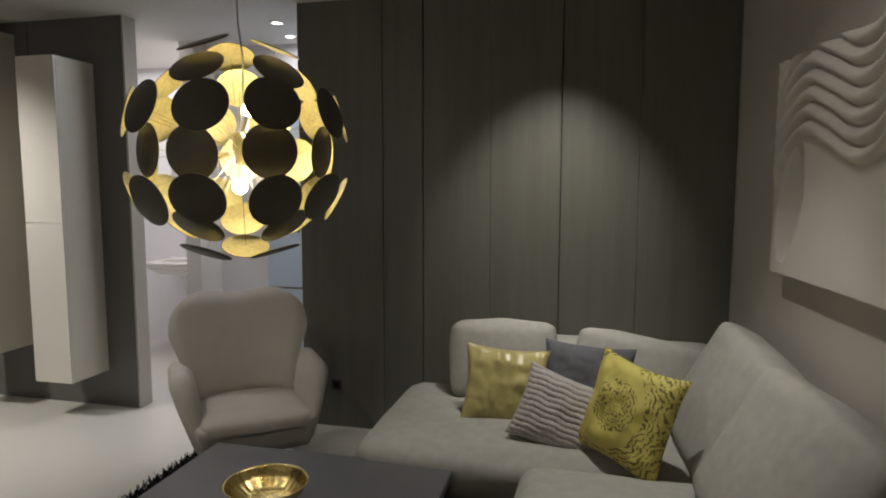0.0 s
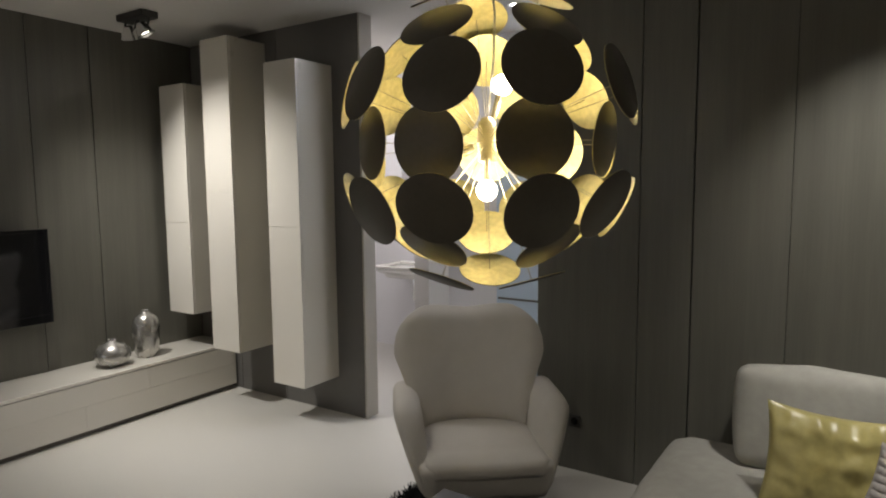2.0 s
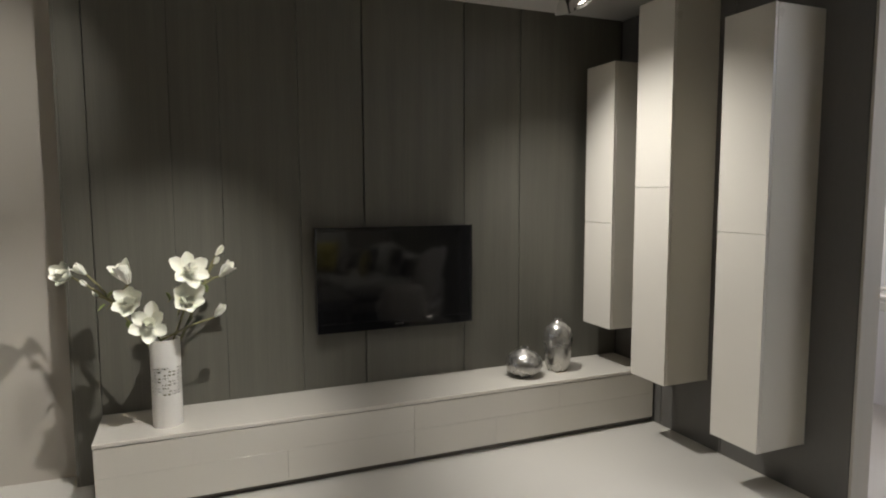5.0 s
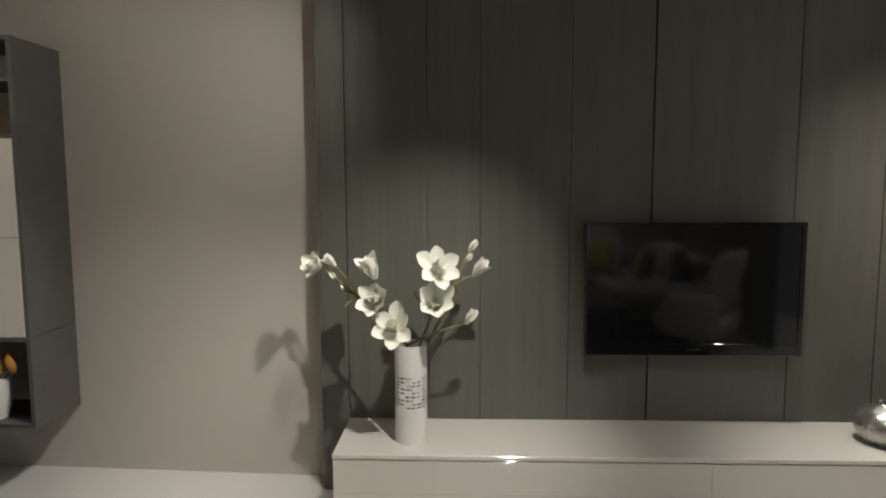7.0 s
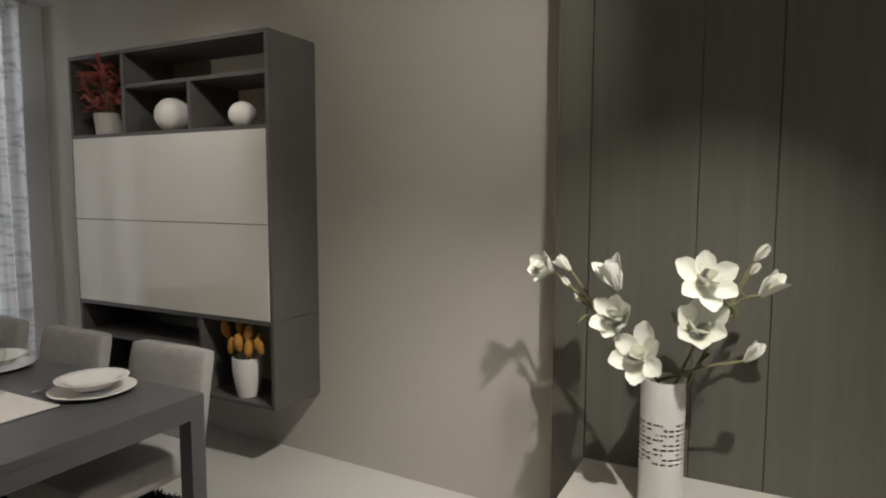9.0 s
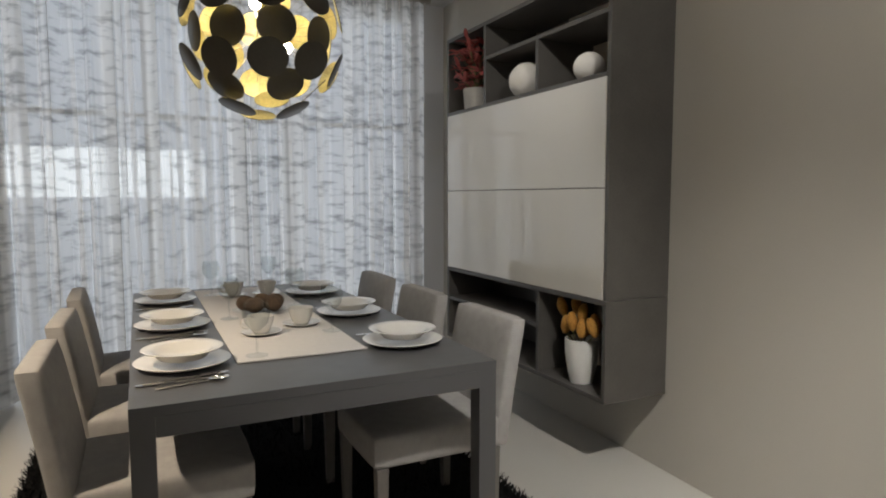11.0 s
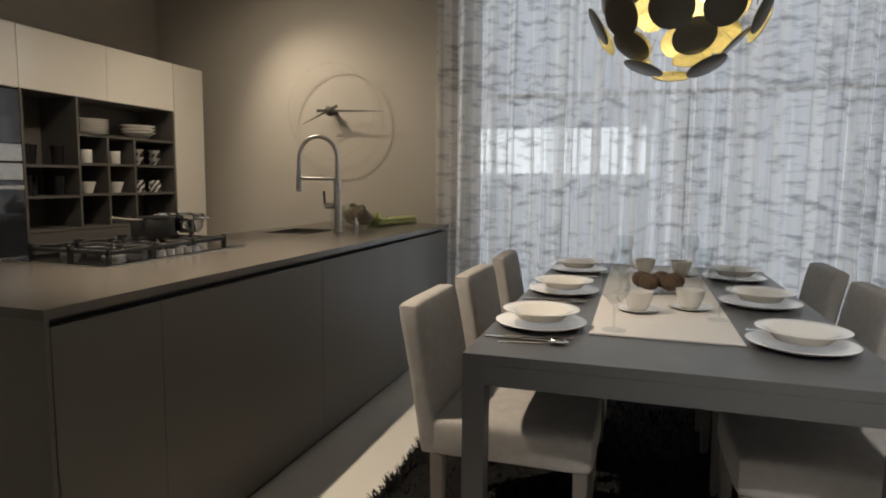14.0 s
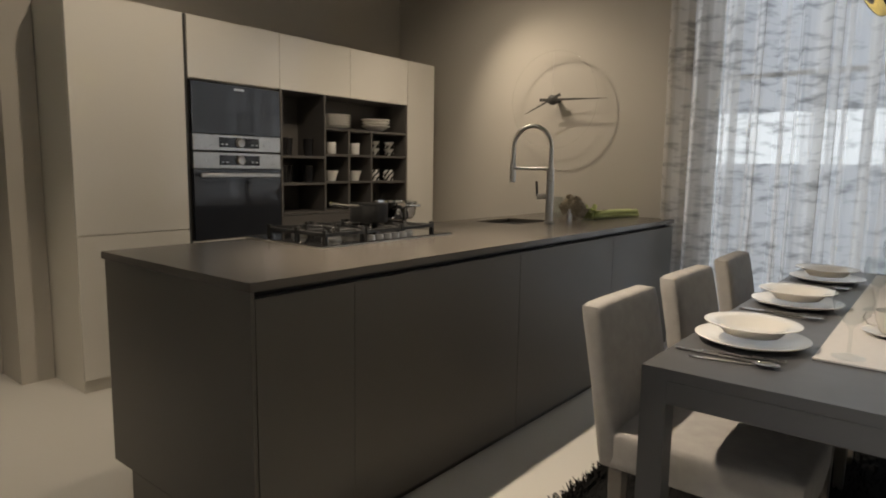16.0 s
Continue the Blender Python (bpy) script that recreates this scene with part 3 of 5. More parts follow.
for s in (0, 1):
    for i in range(nu):
        for j in range(nv):
            bm.faces.new((shell(s, i, j), shell(s, i + 1, j), shell(s, i + 1, j + 1), shell(s, i, j + 1)))
part("backrest", bm, M_ARM, ac, smooth=60)
for sd in (-1, 1):
    a = puffy(-0.07, 0.07, -0.30, 0.30, 0.0, 0.43, 0.068, 0.010, 12, sd)
    for v in a.verts:
        t = max(0.0, v.co.z / 0.43)
        thick = 0.06 + 0.085 * t
        outer = 0.31 + 0.16 * t - 0.012 * t * t
        v.co.x = sd * (outer - thick / 2 + v.co.x / 0.07 * thick / 2)
        v.co.z = 0.165 + v.co.z
        v.co.y += 0.17 * t ** 1.6 * max(0.0, (0.3 - v.co.y) / 0.6) + 0.03 * (1 - t) * (v.co.y < 0)
    part("arm", a, M_ARM, ac, smooth=60)
sh = puffy(-0.36, 0.36, -0.322, 0.34, 0.155, 0.36, 0.045, 0.008, 10, 5)
for v in sh.verts:
    t = (v.co.z - 0.155) / 0.205
    v.co.x *= 0.80 + 0.12 * t
    v.co.y *= 0.90 + 0.10 * t
part("seat_shell", sh, M_ARM, ac, smooth=60)
part("seat_cushion", puffy(-0.295, 0.295, -0.318, 0.26, 0.268, 0.382, 0.042, 0.012, 12, 3), M_ARM, ac, smooth=60)
part("seam", tube([(-0.28, -0.29, 0.270), (-0.2, -0.305, 0.270), (0.2, -0.305, 0.270), (0.28, -0.29, 0.270)], 0.004, 6), M_FABRIC, ac)
part("base", lathe([(0, 0), (0.26, 0), (0.26, 0.008), (0.05, 0.022), (0.03, 0.03), (0.03, 0.17), (0, 0.17)], 36), M_STEEL, ac, "brushed steel swivel base", smooth=40)

# corner sofa
sofa = thing("corner_sofa", (0, 0, 0), "large taupe fabric corner sofa with loose back cushions", "sofa")
part("frame", box(-1.24, 0.42, 3.0, 4.12, 0.06, 0.26, 0.02, 2), M_FABRIC, sofa)
part("frame", box(-0.44, 0.44, 1.3, 3.0, 0.06, 0.26, 0.02, 2), M_FABRIC, sofa)
seat = puffy(-1.32, 0.36, 2.93, 3.95, 0.20, 0.455, 0.09, 0.02, 16, 1)
part("seat_cushion", seat, M_FABRIC, sofa, smooth=60)
part("seat_cushion", puffy(-0.52, 0.40, 1.3, 2.915, 0.20, 0.47, 0.08, 0.02, 16, 2), M_FABRIC, sofa, smooth=60)
part("back", puffy(-1.03, 0.50, 3.92, 4.17, 0.10, 0.735, 0.05, 0.008, 12, 3), M_FABRIC, sofa, smooth=60)
bk = puffy(0.40, 0.58, 1.3, 3.90, 0.10, 0.70, 0.05, 0.008, 12, 4)
part("back", bk, M_FABRIC, sofa, smooth=60)
part("arm", puffy(-0.48, 0.6, 1.02, 1.29, 0.08, 0.60, 0.06, 0.01, 10, 4), M_FABRIC, sofa, smooth=60)
for x, y in ((-1.18, 3.05), (0.3, 4.0), (-0.4, 1.15), (0.4, 1.15), (-1.15, 4.05)):
    part("foot", lathe([(0, 0), (0.02, 0), (0.025, 0.06), (0, 0.06)], 12, (x, y, 0)), M_BLACK, sofa)


def cushion(name, m, w, h, t, material, label, seed, group="back cushions", pinch=0.05, fold=0.0):
    shape = pillow(w, h, t, 44, pinch, 0.02, seed)
    for v in shape.verts:
        k = noise.noise(Vector((v.co.x * 16 + 3 * v.co.z, 2.0, v.co.z * 4 + seed))) + 0.5 * noise.noise(Vector((v.co.x * 30, 5.0, v.co.z * 9)))
        v.co.y += fold * k * min(1, abs(v.co.y) / 0.03)
    c = tagged(part(name, shape, material, smooth=70), label, "cushion", group)
    c.matrix_basis = m
    return c


def back_cushion(m, w, h, t, label, seed):
    c = tagged(part("back_cushion", puffy(-w / 2, w / 2, -t / 2, t / 2, -h / 2, h / 2, t * 0.20, 0.024, 14, seed), M_FABRIC, smooth=70), label, "cushion", "back cushions")
    c.matrix_basis = m
    return c


back_cushion(pose(-0.72, 3.78, 0.662, -10, 0, 8), 0.58, 0.41, 0.18, "plump taupe back cushion leaning on the sofa back", 1)
back_cushion(pose(0.03, 3.84, 0.60, -14, 8, -6), 0.70, 0.40, 0.19, "plump taupe back cushion behind the scatter cushions", 2)
back_cushion(pose(0.36, 3.10, 0.70, -26, 8, -84), 0.68, 0.56, 0.22, "large slumped taupe back cushion against the wall side", 3)
back_cushion(pose(0.40, 2.38, 0.69, -28, 3, -84), 0.80, 0.56, 0.24, "large slumped taupe back cushion further along", 4)

M_GOLDSATIN = mat("gold_satin", (0.40, 0.345, 0.13), 0.36, var=0.15, scale=8, spec=0.7, bump=0.1, bump_scale=60)
M_SLATE = mat("slate_cloth", (0.085, 0.085, 0.095), 0.85, var=0.1, scale=10, bump=0.4, bump_scale=800)
M_SMOCK = mat("taupe_smocked_cloth", (0.40, 0.37, 0.35), 0.85, var=0.08, scale=14, bump=0.3, bump_scale=700)


def damask():
    """Yellow velvet with dark flower medallions and an edge of dark scrolls."""
    m = mat("yellow_damask", (0.52, 0.45, 0.11), 0.7, var=0.12, scale=12, bump=0.3, bump_scale=500)
    n, l = m.node_tree.nodes, m.node_tree.links
    b = n["Principled BSDF"]
    base = b.inputs["Base Color"].links[0].from_socket
    tc = n.new("ShaderNodeTexCoord")
    mp = n.new("ShaderNodeMapping")
    mp.inputs["Location"].default_value = (0.03, 0, -0.02)
    l.new(tc.outputs["Object"], mp.inputs[0])
    sep = n.new("ShaderNodeSeparateXYZ")
    l.new(mp.outputs[0], sep.inputs[0])

    def op(kind, a, c=None):
        k = n.new("ShaderNodeMath")
        k.operation = kind
        for i, v in enumerate((a, c)):
            if v is None:
                continue
            if isinstance(v, (int, float)):
                k.inputs[i].default_value = v
            else:
                l.new(v, k.inputs[i])
        return k.outputs[0]

    x, z = sep.outputs[0], sep.outputs[2]
    vo, vo2 = n.new("ShaderNodeTexNoise"), n.new("ShaderNodeTexNoise")
    vo.inputs["Scale"].default_value, vo.inputs["Detail"].default_value = 24, 3
    vo2.inputs["Scale"].default_value, vo2.inputs["Detail"].default_value = 70, 3
    for v in (vo, vo2):
        l.new(tc.outputs["Object"], v.inputs["Vector"])
    rad = op("SQRT", op("ADD", op("MULTIPLY", x, x), op("MULTIPLY", z, z)))
    ang = op("ARCTAN2", z, x)
    wob = op("ADD", op("MULTIPLY", op("SINE", op("MULTIPLY", ang, 9.0)), 0.008), op("MULTIPLY", vo.outputs["Fac"], 0.07))
    ringv = op("SINE", op("MULTIPLY", op("ADD", rad, wob), 290.0))
    mask = op("MULTIPLY", op("GREATER_THAN", ringv, 0.35), op("GREATER_THAN", vo2.outputs["Fac"], 0.44))
    zone = op("ADD", op("LESS_THAN", rad, 0.115), op("GREATER_THAN", op("ADD", rad, op("MULTIPLY", x, 0.3)), 0.19))
    fac = op("MULTIPLY", mask, op("MINIMUM", zone, 1.0))
    mix = n.new("ShaderNodeMix")
    mix.data_type = "RGBA"
    l.new(fac, mix.inputs["Factor"])
    l.new(base, mix.inputs["A"])
    mix.inputs["B"].default_value = (0.15, 0.12, 0.03, 1)
    l.new(mix.outputs["Result"], b.inputs["Base Color"])
    return m


cushion("scatter_cushion", pose(-0.66, 3.42, 0.625, -16, 6, 12), 0.44, 0.40, 0.13, M_GOLDSATIN, "shiny gold satin scatter cushion on the sofa", 5, "scatter cushions", 0.10, 0.014)
cushion("scatter_cushion", pose(-0.25, 3.60, 0.64, -18, 3, -4), 0.48, 0.36, 0.13, M_SLATE, "plain slate-grey scatter cushion on the sofa", 6, "scatter cushions", 0.09)
cushion("scatter_cushion", pose(-0.075, 3.0, 0.675, -18, 6, -44), 0.46, 0.47, 0.16, damask(), "yellow velvet scatter cushion with dark flower pattern", 7, "scatter cushions", 0.12)
# smocked cushion: rows of small tucked pleats
sm = pillow(0.44, 0.36, 0.14, 120, 0.09, 0.01, 8)
for v in sm.verts:
    q = v.co.z * 120 / math.pi + 0.10 * math.sin(v.co.x * 60)
    cell = v.co.x * 125 + 1.57 * (math.floor(q) % 2)
    k = abs(math.sin(q * math.pi)) ** 0.6 * (0.45 + 0.55 * abs(math.sin(cell)) ** 0.5)
    v.co.y += math.copysign(0.0095 * k, v.co.y) if abs(v.co.y) > 0.008 else 0
smo = tagged(part("scatter_cushion", sm, M_SMOCK, smooth=70), "taupe scatter cushion with rows of smocked pleats", "cushion", "scatter cushions")
smo.matrix_basis = pose(-0.36, 3.18, 0.585, -24, 18, -4)

# carved relief picture on the wall beside the sofa
rl = bmesh.new()
NY, NZ, LW, LH = 110, 190, 1.25, 0.92
knots = ((0.0, 0.40), (0.13, 0.57), (0.27, 0.64), (0.42, 0.58), (0.58, 0.50), (0.72, 0.55), (0.86, 0.76), (1.0, 0.98))


def crest(a):
    for k in range(len(knots) - 1):
        if a <= knots[k + 1][0]:
            t = (a - knots[k][0]) / (knots[k + 1][0] - knots[k][0])
            p0, p1, p2, p3 = knots[max(k - 1, 0)][1], knots[k][1], knots[k + 1][1], knots[min(k + 2, len(knots) - 1)][1]
            return 0.5 * (2 * p1 + (p2 - p0) * t + (2 * p0 - 5 * p1 + 4 * p2 - p3) * t * t + (3 * p1 - p0 - 3 * p2 + p3) * t ** 3)
    return knots[-1][1]


gv = []
for i in range(NY + 1):
    row = []
    for j in range(NZ + 1):
        a, b = i / NY, j / NZ
        y, z = a * LW, b * LH
        d = b - crest(a)
        hgt = 0.0
        if d > 0:
            f = (d / 0.072) % 1.0
            hgt = 0.036 * math.sin(math.pi * f ** 0.75) ** 1.1
        s = max(0.0, min(1.0, (b - 0.06) / 0.56))
        leaf = (a - 0.085 - 0.12 * s) / (0.012 + 0.082 * math.sin(math.pi * s ** 0.85))
        bowl_d = 0.0
        if abs(leaf) < 1 and 0 < s < 1:
            bowl_d = 0.085 * min(1.0, (1 - leaf) * 5, (1 - s) * 14, (1 + leaf) * 1.2) * min(1.0, 0.15 + 1.1 * s)
        hgt *= min(1.0, a / 0.06) * (1 - min(1.0, bowl_d * 30))
        row.append(rl.verts.new((-hgt + bowl_d, -y, z)))
    gv.append(row)
for i in range(NY):
    for j in range(NZ):
        rl.faces.new((gv[i][j], gv[i + 1][j], gv[i + 1][j + 1], gv[i][j + 1]))
M_PLASTER = mat("cast_plaster", (0.56, 0.53, 0.48), 0.8, var=0.04, scale=5, bump=0.15, bump_scale=250)
relief = thing("wall_relief", (0.556, 3.425, 1.262), "large pale plaster relief panel carved with flowing waves", "wall art", turn=6.0)
part("carving", rl, M_PLASTER, relief, smooth=50)
part("slab", box(0.086, 0.094, -LW, 0, 0, LH), M_PLASTER, relief)
edges = box(0.0, 0.086, -LW, 0, 0, 0.004)
box(0.0, 0.086, -0.004, 0, 0.004, LH, 0, 1, edges)
part("edge", edges, M_PLASTER, relief)

# coffee table, bowl and rug
ct = thing("coffee_table", (-1.43, 2.38, 0), "low square dark grey lacquered coffee table", "table")
part("tabletop", box(-0.60, 0.60, -0.57, 0.57, 0.335, 0.38, 0.004), M_TABLE, ct)
part("apron", box(-0.56, 0.56, -0.53, 0.53, 0.27, 0.334), M_TABLE, ct)
for x in (-0.55, 0.49):
    for y in (-0.52, 0.46):
        part("leg", box(x, x + 0.06, y, y + 0.06, 0.012, 0.269), M_TABLE, ct)
bowl = thing("brass_bowl", (-1.49, 2.46, 0.381), "hammered brass bowl on the coffee table", "bowl")
rim_line = [(0.0, 0.0), (0.07, 0.0), (0.10, 0.012), (0.145, 0.05), (0.165, 0.09), (0.16, 0.09), (0.138, 0.052), (0.095, 0.018), (0.0, 0.012)]
fine_line = [(p[0] + (q[0] - p[0]) * k / 5, p[1] + (q[1] - p[1]) * k / 5) for p, q in zip(rim_line, rim_line[1:]) for k in range(5)] + [rim_line[-1]]
shell_bm = lathe(fine_line, 120)
for v in shell_bm.verts:
    rad = math.hypot(v.co.x, v.co.y)
    if 0.03 < rad < 0.155:
        dent = 0.0011 * math.sin(26 * math.atan2(v.co.y, v.co.x) + 3 * math.floor(rad * 70)) * math.sin(rad * 220)
        v.co.x, v.co.y, v.co.z = v.co.x * (1 + dent / rad), v.co.y * (1 + dent / rad), v.co.z - dent
part("shell", shell_bm, M_BRASS, bowl, smooth=60)


def shag(name, x0, x1, y0, y1, count, label, seed):
    """A dense rug base with many leaning tufts."""
    r = random.Random(seed)
    b = box(x0 + 0.01, x1 - 0.01, y0 + 0.01, y1 - 0.01, 0.001, 0.02)
    verts, faces = [], []
    for k in range(count):
        x, y = r.uniform(x0, x1), r.uniform(y0, y1)
        if r.random() < 0.45:
            side = r.randrange(4)
            x = (x0, x1, x, x)[side] + r.uniform(-0.02, 0.02)
            y = (y, y, y0, y1)[side] + r.uniform(-0.02, 0.02)
        a, le = r.uniform(0, 6.28), r.uniform(0.02, 0.045)
        t = Vector((x + math.cos(a) * le, y + math.sin(a) * le, r.uniform(0.02, 0.05)))
        s = Vector((-math.sin(a), math.cos(a), 0)) * 0.004
        p = Vector((x, y, 0.004))
        i = len(verts)
        verts += [p - s, p + s, t + s * 0.5, t - s * 0.5]
        faces.append((i, i + 1, i + 2, i + 3))
    me = bpy.data.meshes.new(name)
    me.from_pydata(verts, [], faces)
    b.from_mesh(me)
    bpy.data.meshes.remove(me)
    rug = tagged(part(name, b, M_RUG), label, "rug")
    return rug


shag("shag_rug", -2.55, -0.6, 1.3, 3.50, 16000, "black shaggy rug under the coffee table", 3)

# wall socket behind the armchair
so = thing("wall_socket", (-1.915, 4.174, 0.296), "small black wall socket on the dark veneer", "socket")
part("plate", box(-0.035, 0.035, -0.01, 0, -0.035, 0.035, 0.002), M_BLACK, so)
part("insert", lathe([(0, -0.006), (0.022, -0.006), (0.022, 0.0), (0, 0.0)], 16), M_SCREEN, so).matrix_basis = pose(0, -0.011, 0, 90)

# ---- dining room ----
# window: slim frames behind the curtain
win = thing("window_1", (-3.90, -3.56, 0), "wide window with slim grey frames behind the curtain", "window", kind="structure")
for x in (-1.47, -0.5, 0.47, 1.355):
    part("window_frame", box(x - 0.025, x + 0.025, -0.03, 0.03, 0.0, 2.72, 0.003), M_WALL, win)
part("window_sill", box(-1.445, 1.33, -0.05, 0.05, 0.0, 0.05, 0.003), M_WALL, win)
part("transom", box(-1.445, 1.33, -0.028, 0.028, 1.835, 1.865, 0.003), M_WALL, win)
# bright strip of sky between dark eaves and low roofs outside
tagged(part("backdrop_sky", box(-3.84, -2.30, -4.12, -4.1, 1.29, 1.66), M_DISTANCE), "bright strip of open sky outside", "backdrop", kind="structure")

# sheer printed curtain, hung in soft folds
M_CURT = bpy.data.materials.new("sheer_printed_voile")
M_CURT.use_nodes = True
cn, cl = M_CURT.node_tree.nodes, M_CURT.node_tree.links
cn.remove(cn["Principled BSDF"])
c_tc, c_mp, c_mp2 = cn.new("ShaderNodeTexCoord"), cn.new("ShaderNodeMapping"), cn.new("ShaderNodeMapping")
c_mp.inputs["Scale"].default_value = (6.0, 24.0, 0.0)
c_mp2.inputs["Scale"].default_value = (19.0, 62.0, 0.0)
c_mp3, c_mp4 = cn.new("ShaderNodeMapping"), cn.new("ShaderNodeMapping")
c_mp3.inputs["Scale"].default_value = (0.5, 7.5, 0.0)
c_mp4.inputs["Scale"].default_value = (9.0, 0.12, 0.0)
c_n1, c_n2, c_n3, c_n4 = [cn.new("ShaderNodeTexNoise") for _ in range(4)]
for a_, b_, d_ in ((c_mp, c_n1, 0), (c_mp2, c_n2, 0), (c_mp3, c_n3, 1), (c_mp4, c_n4, 1)):
    b_.inputs["Scale"].default_value, b_.inputs["Detail"].default_value = 1.0, d_
    cl.new(c_tc.outputs["UV"], a_.inputs[0])
    cl.new(a_.outputs[0], b_.inputs["Vector"])


def curtain_sum(a, wa, b):
    k = cn.new("ShaderNodeMath")
    k.operation = "MULTIPLY_ADD"
    k.inputs[1].default_value = wa
    cl.new(a, k.inputs[0])
    cl.new(b, k.inputs[2])
    return k.outputs[0]


# smudges in loose rows, with fine specks
c_fac = curtain_sum(c_n3.outputs["Fac"], 0.75, curtain_sum(c_n2.outputs["Fac"], 0.42, c_n1.outputs["Fac"]))
c_ramp = cn.new("ShaderNodeValToRGB")
c_ramp.color_ramp.elements[0].position, c_ramp.color_ramp.elements[1].position = 0.54, 0.74
c_ramp.color_ramp.elements[0].color, c_ramp.color_ramp.elements[1].color = (0.80, 0.79, 0.775, 1), (0.40, 0.395, 0.39, 1)
c_half = cn.new("ShaderNodeMath")
c_half.operation = "MULTIPLY"
c_half.inputs[1].default_value = 0.5
cl.new(c_fac, c_half.inputs[0])
cl.new(c_half.outputs[0], c_ramp.inputs[0])
# random upright bands of transparency paint in the light and dark of doubled pleats
c_open = cn.new("ShaderNodeMapRange")
for k_, v_ in (("From Min", 0.44), ("From Max", 0.54), ("To Min", 0.05), ("To Max", 0.40)):
    c_open.inputs[k_].default_value = v_
cl.new(c_n4.outputs["Fac"], c_open.inputs["Value"])
c_dif, c_tra, c_clear = cn.new("ShaderNodeBsdfDiffuse"), cn.new("ShaderNodeBsdfTranslucent"), cn.new("ShaderNodeBsdfTransparent")
c_m1, c_m2 = cn.new("ShaderNodeMixShader"), cn.new("ShaderNodeMixShader")
c_m1.inputs[0].default_value = 0.50
cl.new(c_open.outputs[0], c_m2.inputs[0])
for s_ in (c_dif, c_tra, c_clear):
    cl.new(c_ramp.outputs[0], s_.inputs[0])
cl.new(c_dif.outputs[0], c_m1.inputs[1])
cl.new(c_tra.outputs[0], c_m1.inputs[2])
cl.new(c_m1.outputs[0], c_m2.inputs[1])
cl.new(c_clear.outputs[0], c_m2.inputs[2])
cl.new(c_m2.outputs[0], cn["Material Output"].inputs[0])
crt = thing("curtain", (-3.86, -3.28, 0), "floor-length sheer grey-white curtain with smudged print", "curtain")


def drape(x0, x1, seed):
    b = bmesh.new()
    r = random.Random(seed)
    n, rows = int((x1 - x0) * 300), 10
    ph = [r.uniform(0, 6.28) for _ in range(5)]
    g = []
    for i in range(n + 1):
        x = x0 + (x1 - x0) * i / n
        row = []
        for j in range(rows + 1):
            v = j / rows
            grp = 0.78 + 0.22 * math.sin(x * 3.7 + ph[3] + 1.5 * math.sin(x * 1.9 + ph[1]))
            sway = grp * (0.060 * math.sin(x * 44 + ph[0] + 2.4 * math.sin(x * 6.3 + ph[3])) + 0.022 * math.sin(x * 21 + ph[1] + v * 0.8) + 0.005 * math.sin(x * 97 + ph[2])) + 0.012 * math.sin(x * 13 + ph[2])
            amp = 0.6 + 0.9 * (1 - v) if v < 0.93 else 0.6
            phi = x * 44 + ph[0] + 2.4 * math.sin(x * 6.3 + ph[3])
            row.append(b.verts.new((x + 0.010 * math.sin(x * 31 + v * 1.3 + ph[4]) + (0.002 + 0.013 * (0.5 + 0.5 * math.sin(x * 5.1 + ph[2] + 1.3 * math.sin(x * 11))) ** 2) * math.sin(2 * phi + 0.5 * v), sway * amp, 0.012 + v * 2.775)))
        g.append(row)
    for i in range(n):
        for j in range(rows):
            b.faces.new((g[i][j], g[i + 1][j], g[i + 1][j + 1], g[i][j + 1]))
    # the print follows the cloth round the folds
    run = [0.0]
    for i in range(n):
        run.append(run[-1] + (g[i + 1][5].co - g[i][5].co).length)
    place = {v: (run[i], v.co.z) for i, row in enumerate(g) for v in row}
    uv = b.loops.layers.uv.new("cloth")
    for f in b.faces:
        for lp in f.loops:
            lp[uv].uv = place[lp.vert]
    return b


part("drape", drape(-1.56, 1.55, 1), M_CURT, crt, smooth=180)
part("rail", box(-1.6, 1.56, -0.02, 0.02, 2.79, 2.826, 0.003), M_WALL, crt, "slim ceiling curtain rail")
hem = bmesh.new()
for k in range(60):
    add(hem, box(-0.004, 0.004, -0.003, 0.003, 2.70, 2.79), Matrix.Translation((-1.55 + k * 0.0525, 0, 0)))
tagged(part("pleat_tapes", hem, M_LINEN, crt), kind="stuff")

# hanging shelf unit on the light wall
sh = thing("hanging_shelf_unit", (-5.165, -2.39, 0.37), "dark oak wall unit with cream gloss flaps and open niches", "shelf unit")
W, D, T, HH = 1.556, 0.363, 0.022, 1.913
part("side", box(-D, 0, 0, T, 0, HH, 0.001), M_DARKOAK, sh)
part("side", box(-D, 0, W - T, W, 0.462, HH, 0.001), M_DARKOAK, sh)
part("side", box(-D, 0, W - T, W, 0, 0.459, 0.001), M_DARKOAK, sh)
for z in (0.0, 0.44, 1.43, HH - T):
    part("shelf_board", box(-D, 0, T, W - T, z, z + T, 0.001), M_DARKOAK, sh)
part("divider", box(-D, -0.005, 0.465, 0.465 + T, 1.452, HH - T), M_DARKOAK, sh)
part("shelf_board", box(-D, -0.005, 0.487, W - T, 1.70, 1.72), M_DARKOAK, sh)
part("divider", box(-D, -0.005, 0.99, 0.99 + T, 1.452, 1.70), M_DARKOAK, sh)
part("divider", box(-D, -0.005, 1.02, 1.02 + T, T, 0.44), M_DARKOAK, sh)
part("shelf_board", box(-D, -0.005, T, 1.02, 0.25, 0.27), M_DARKOAK, sh)
part("core", box(-D, -0.03, T, W - T, 0.463, 1.429), M_DARKOAK, sh)
part("flap", box(-0.022, 0.003, 0.012, W - 0.024, 0.957, 1.431, 0.002), M_LACQ, sh, "cream gloss flap")
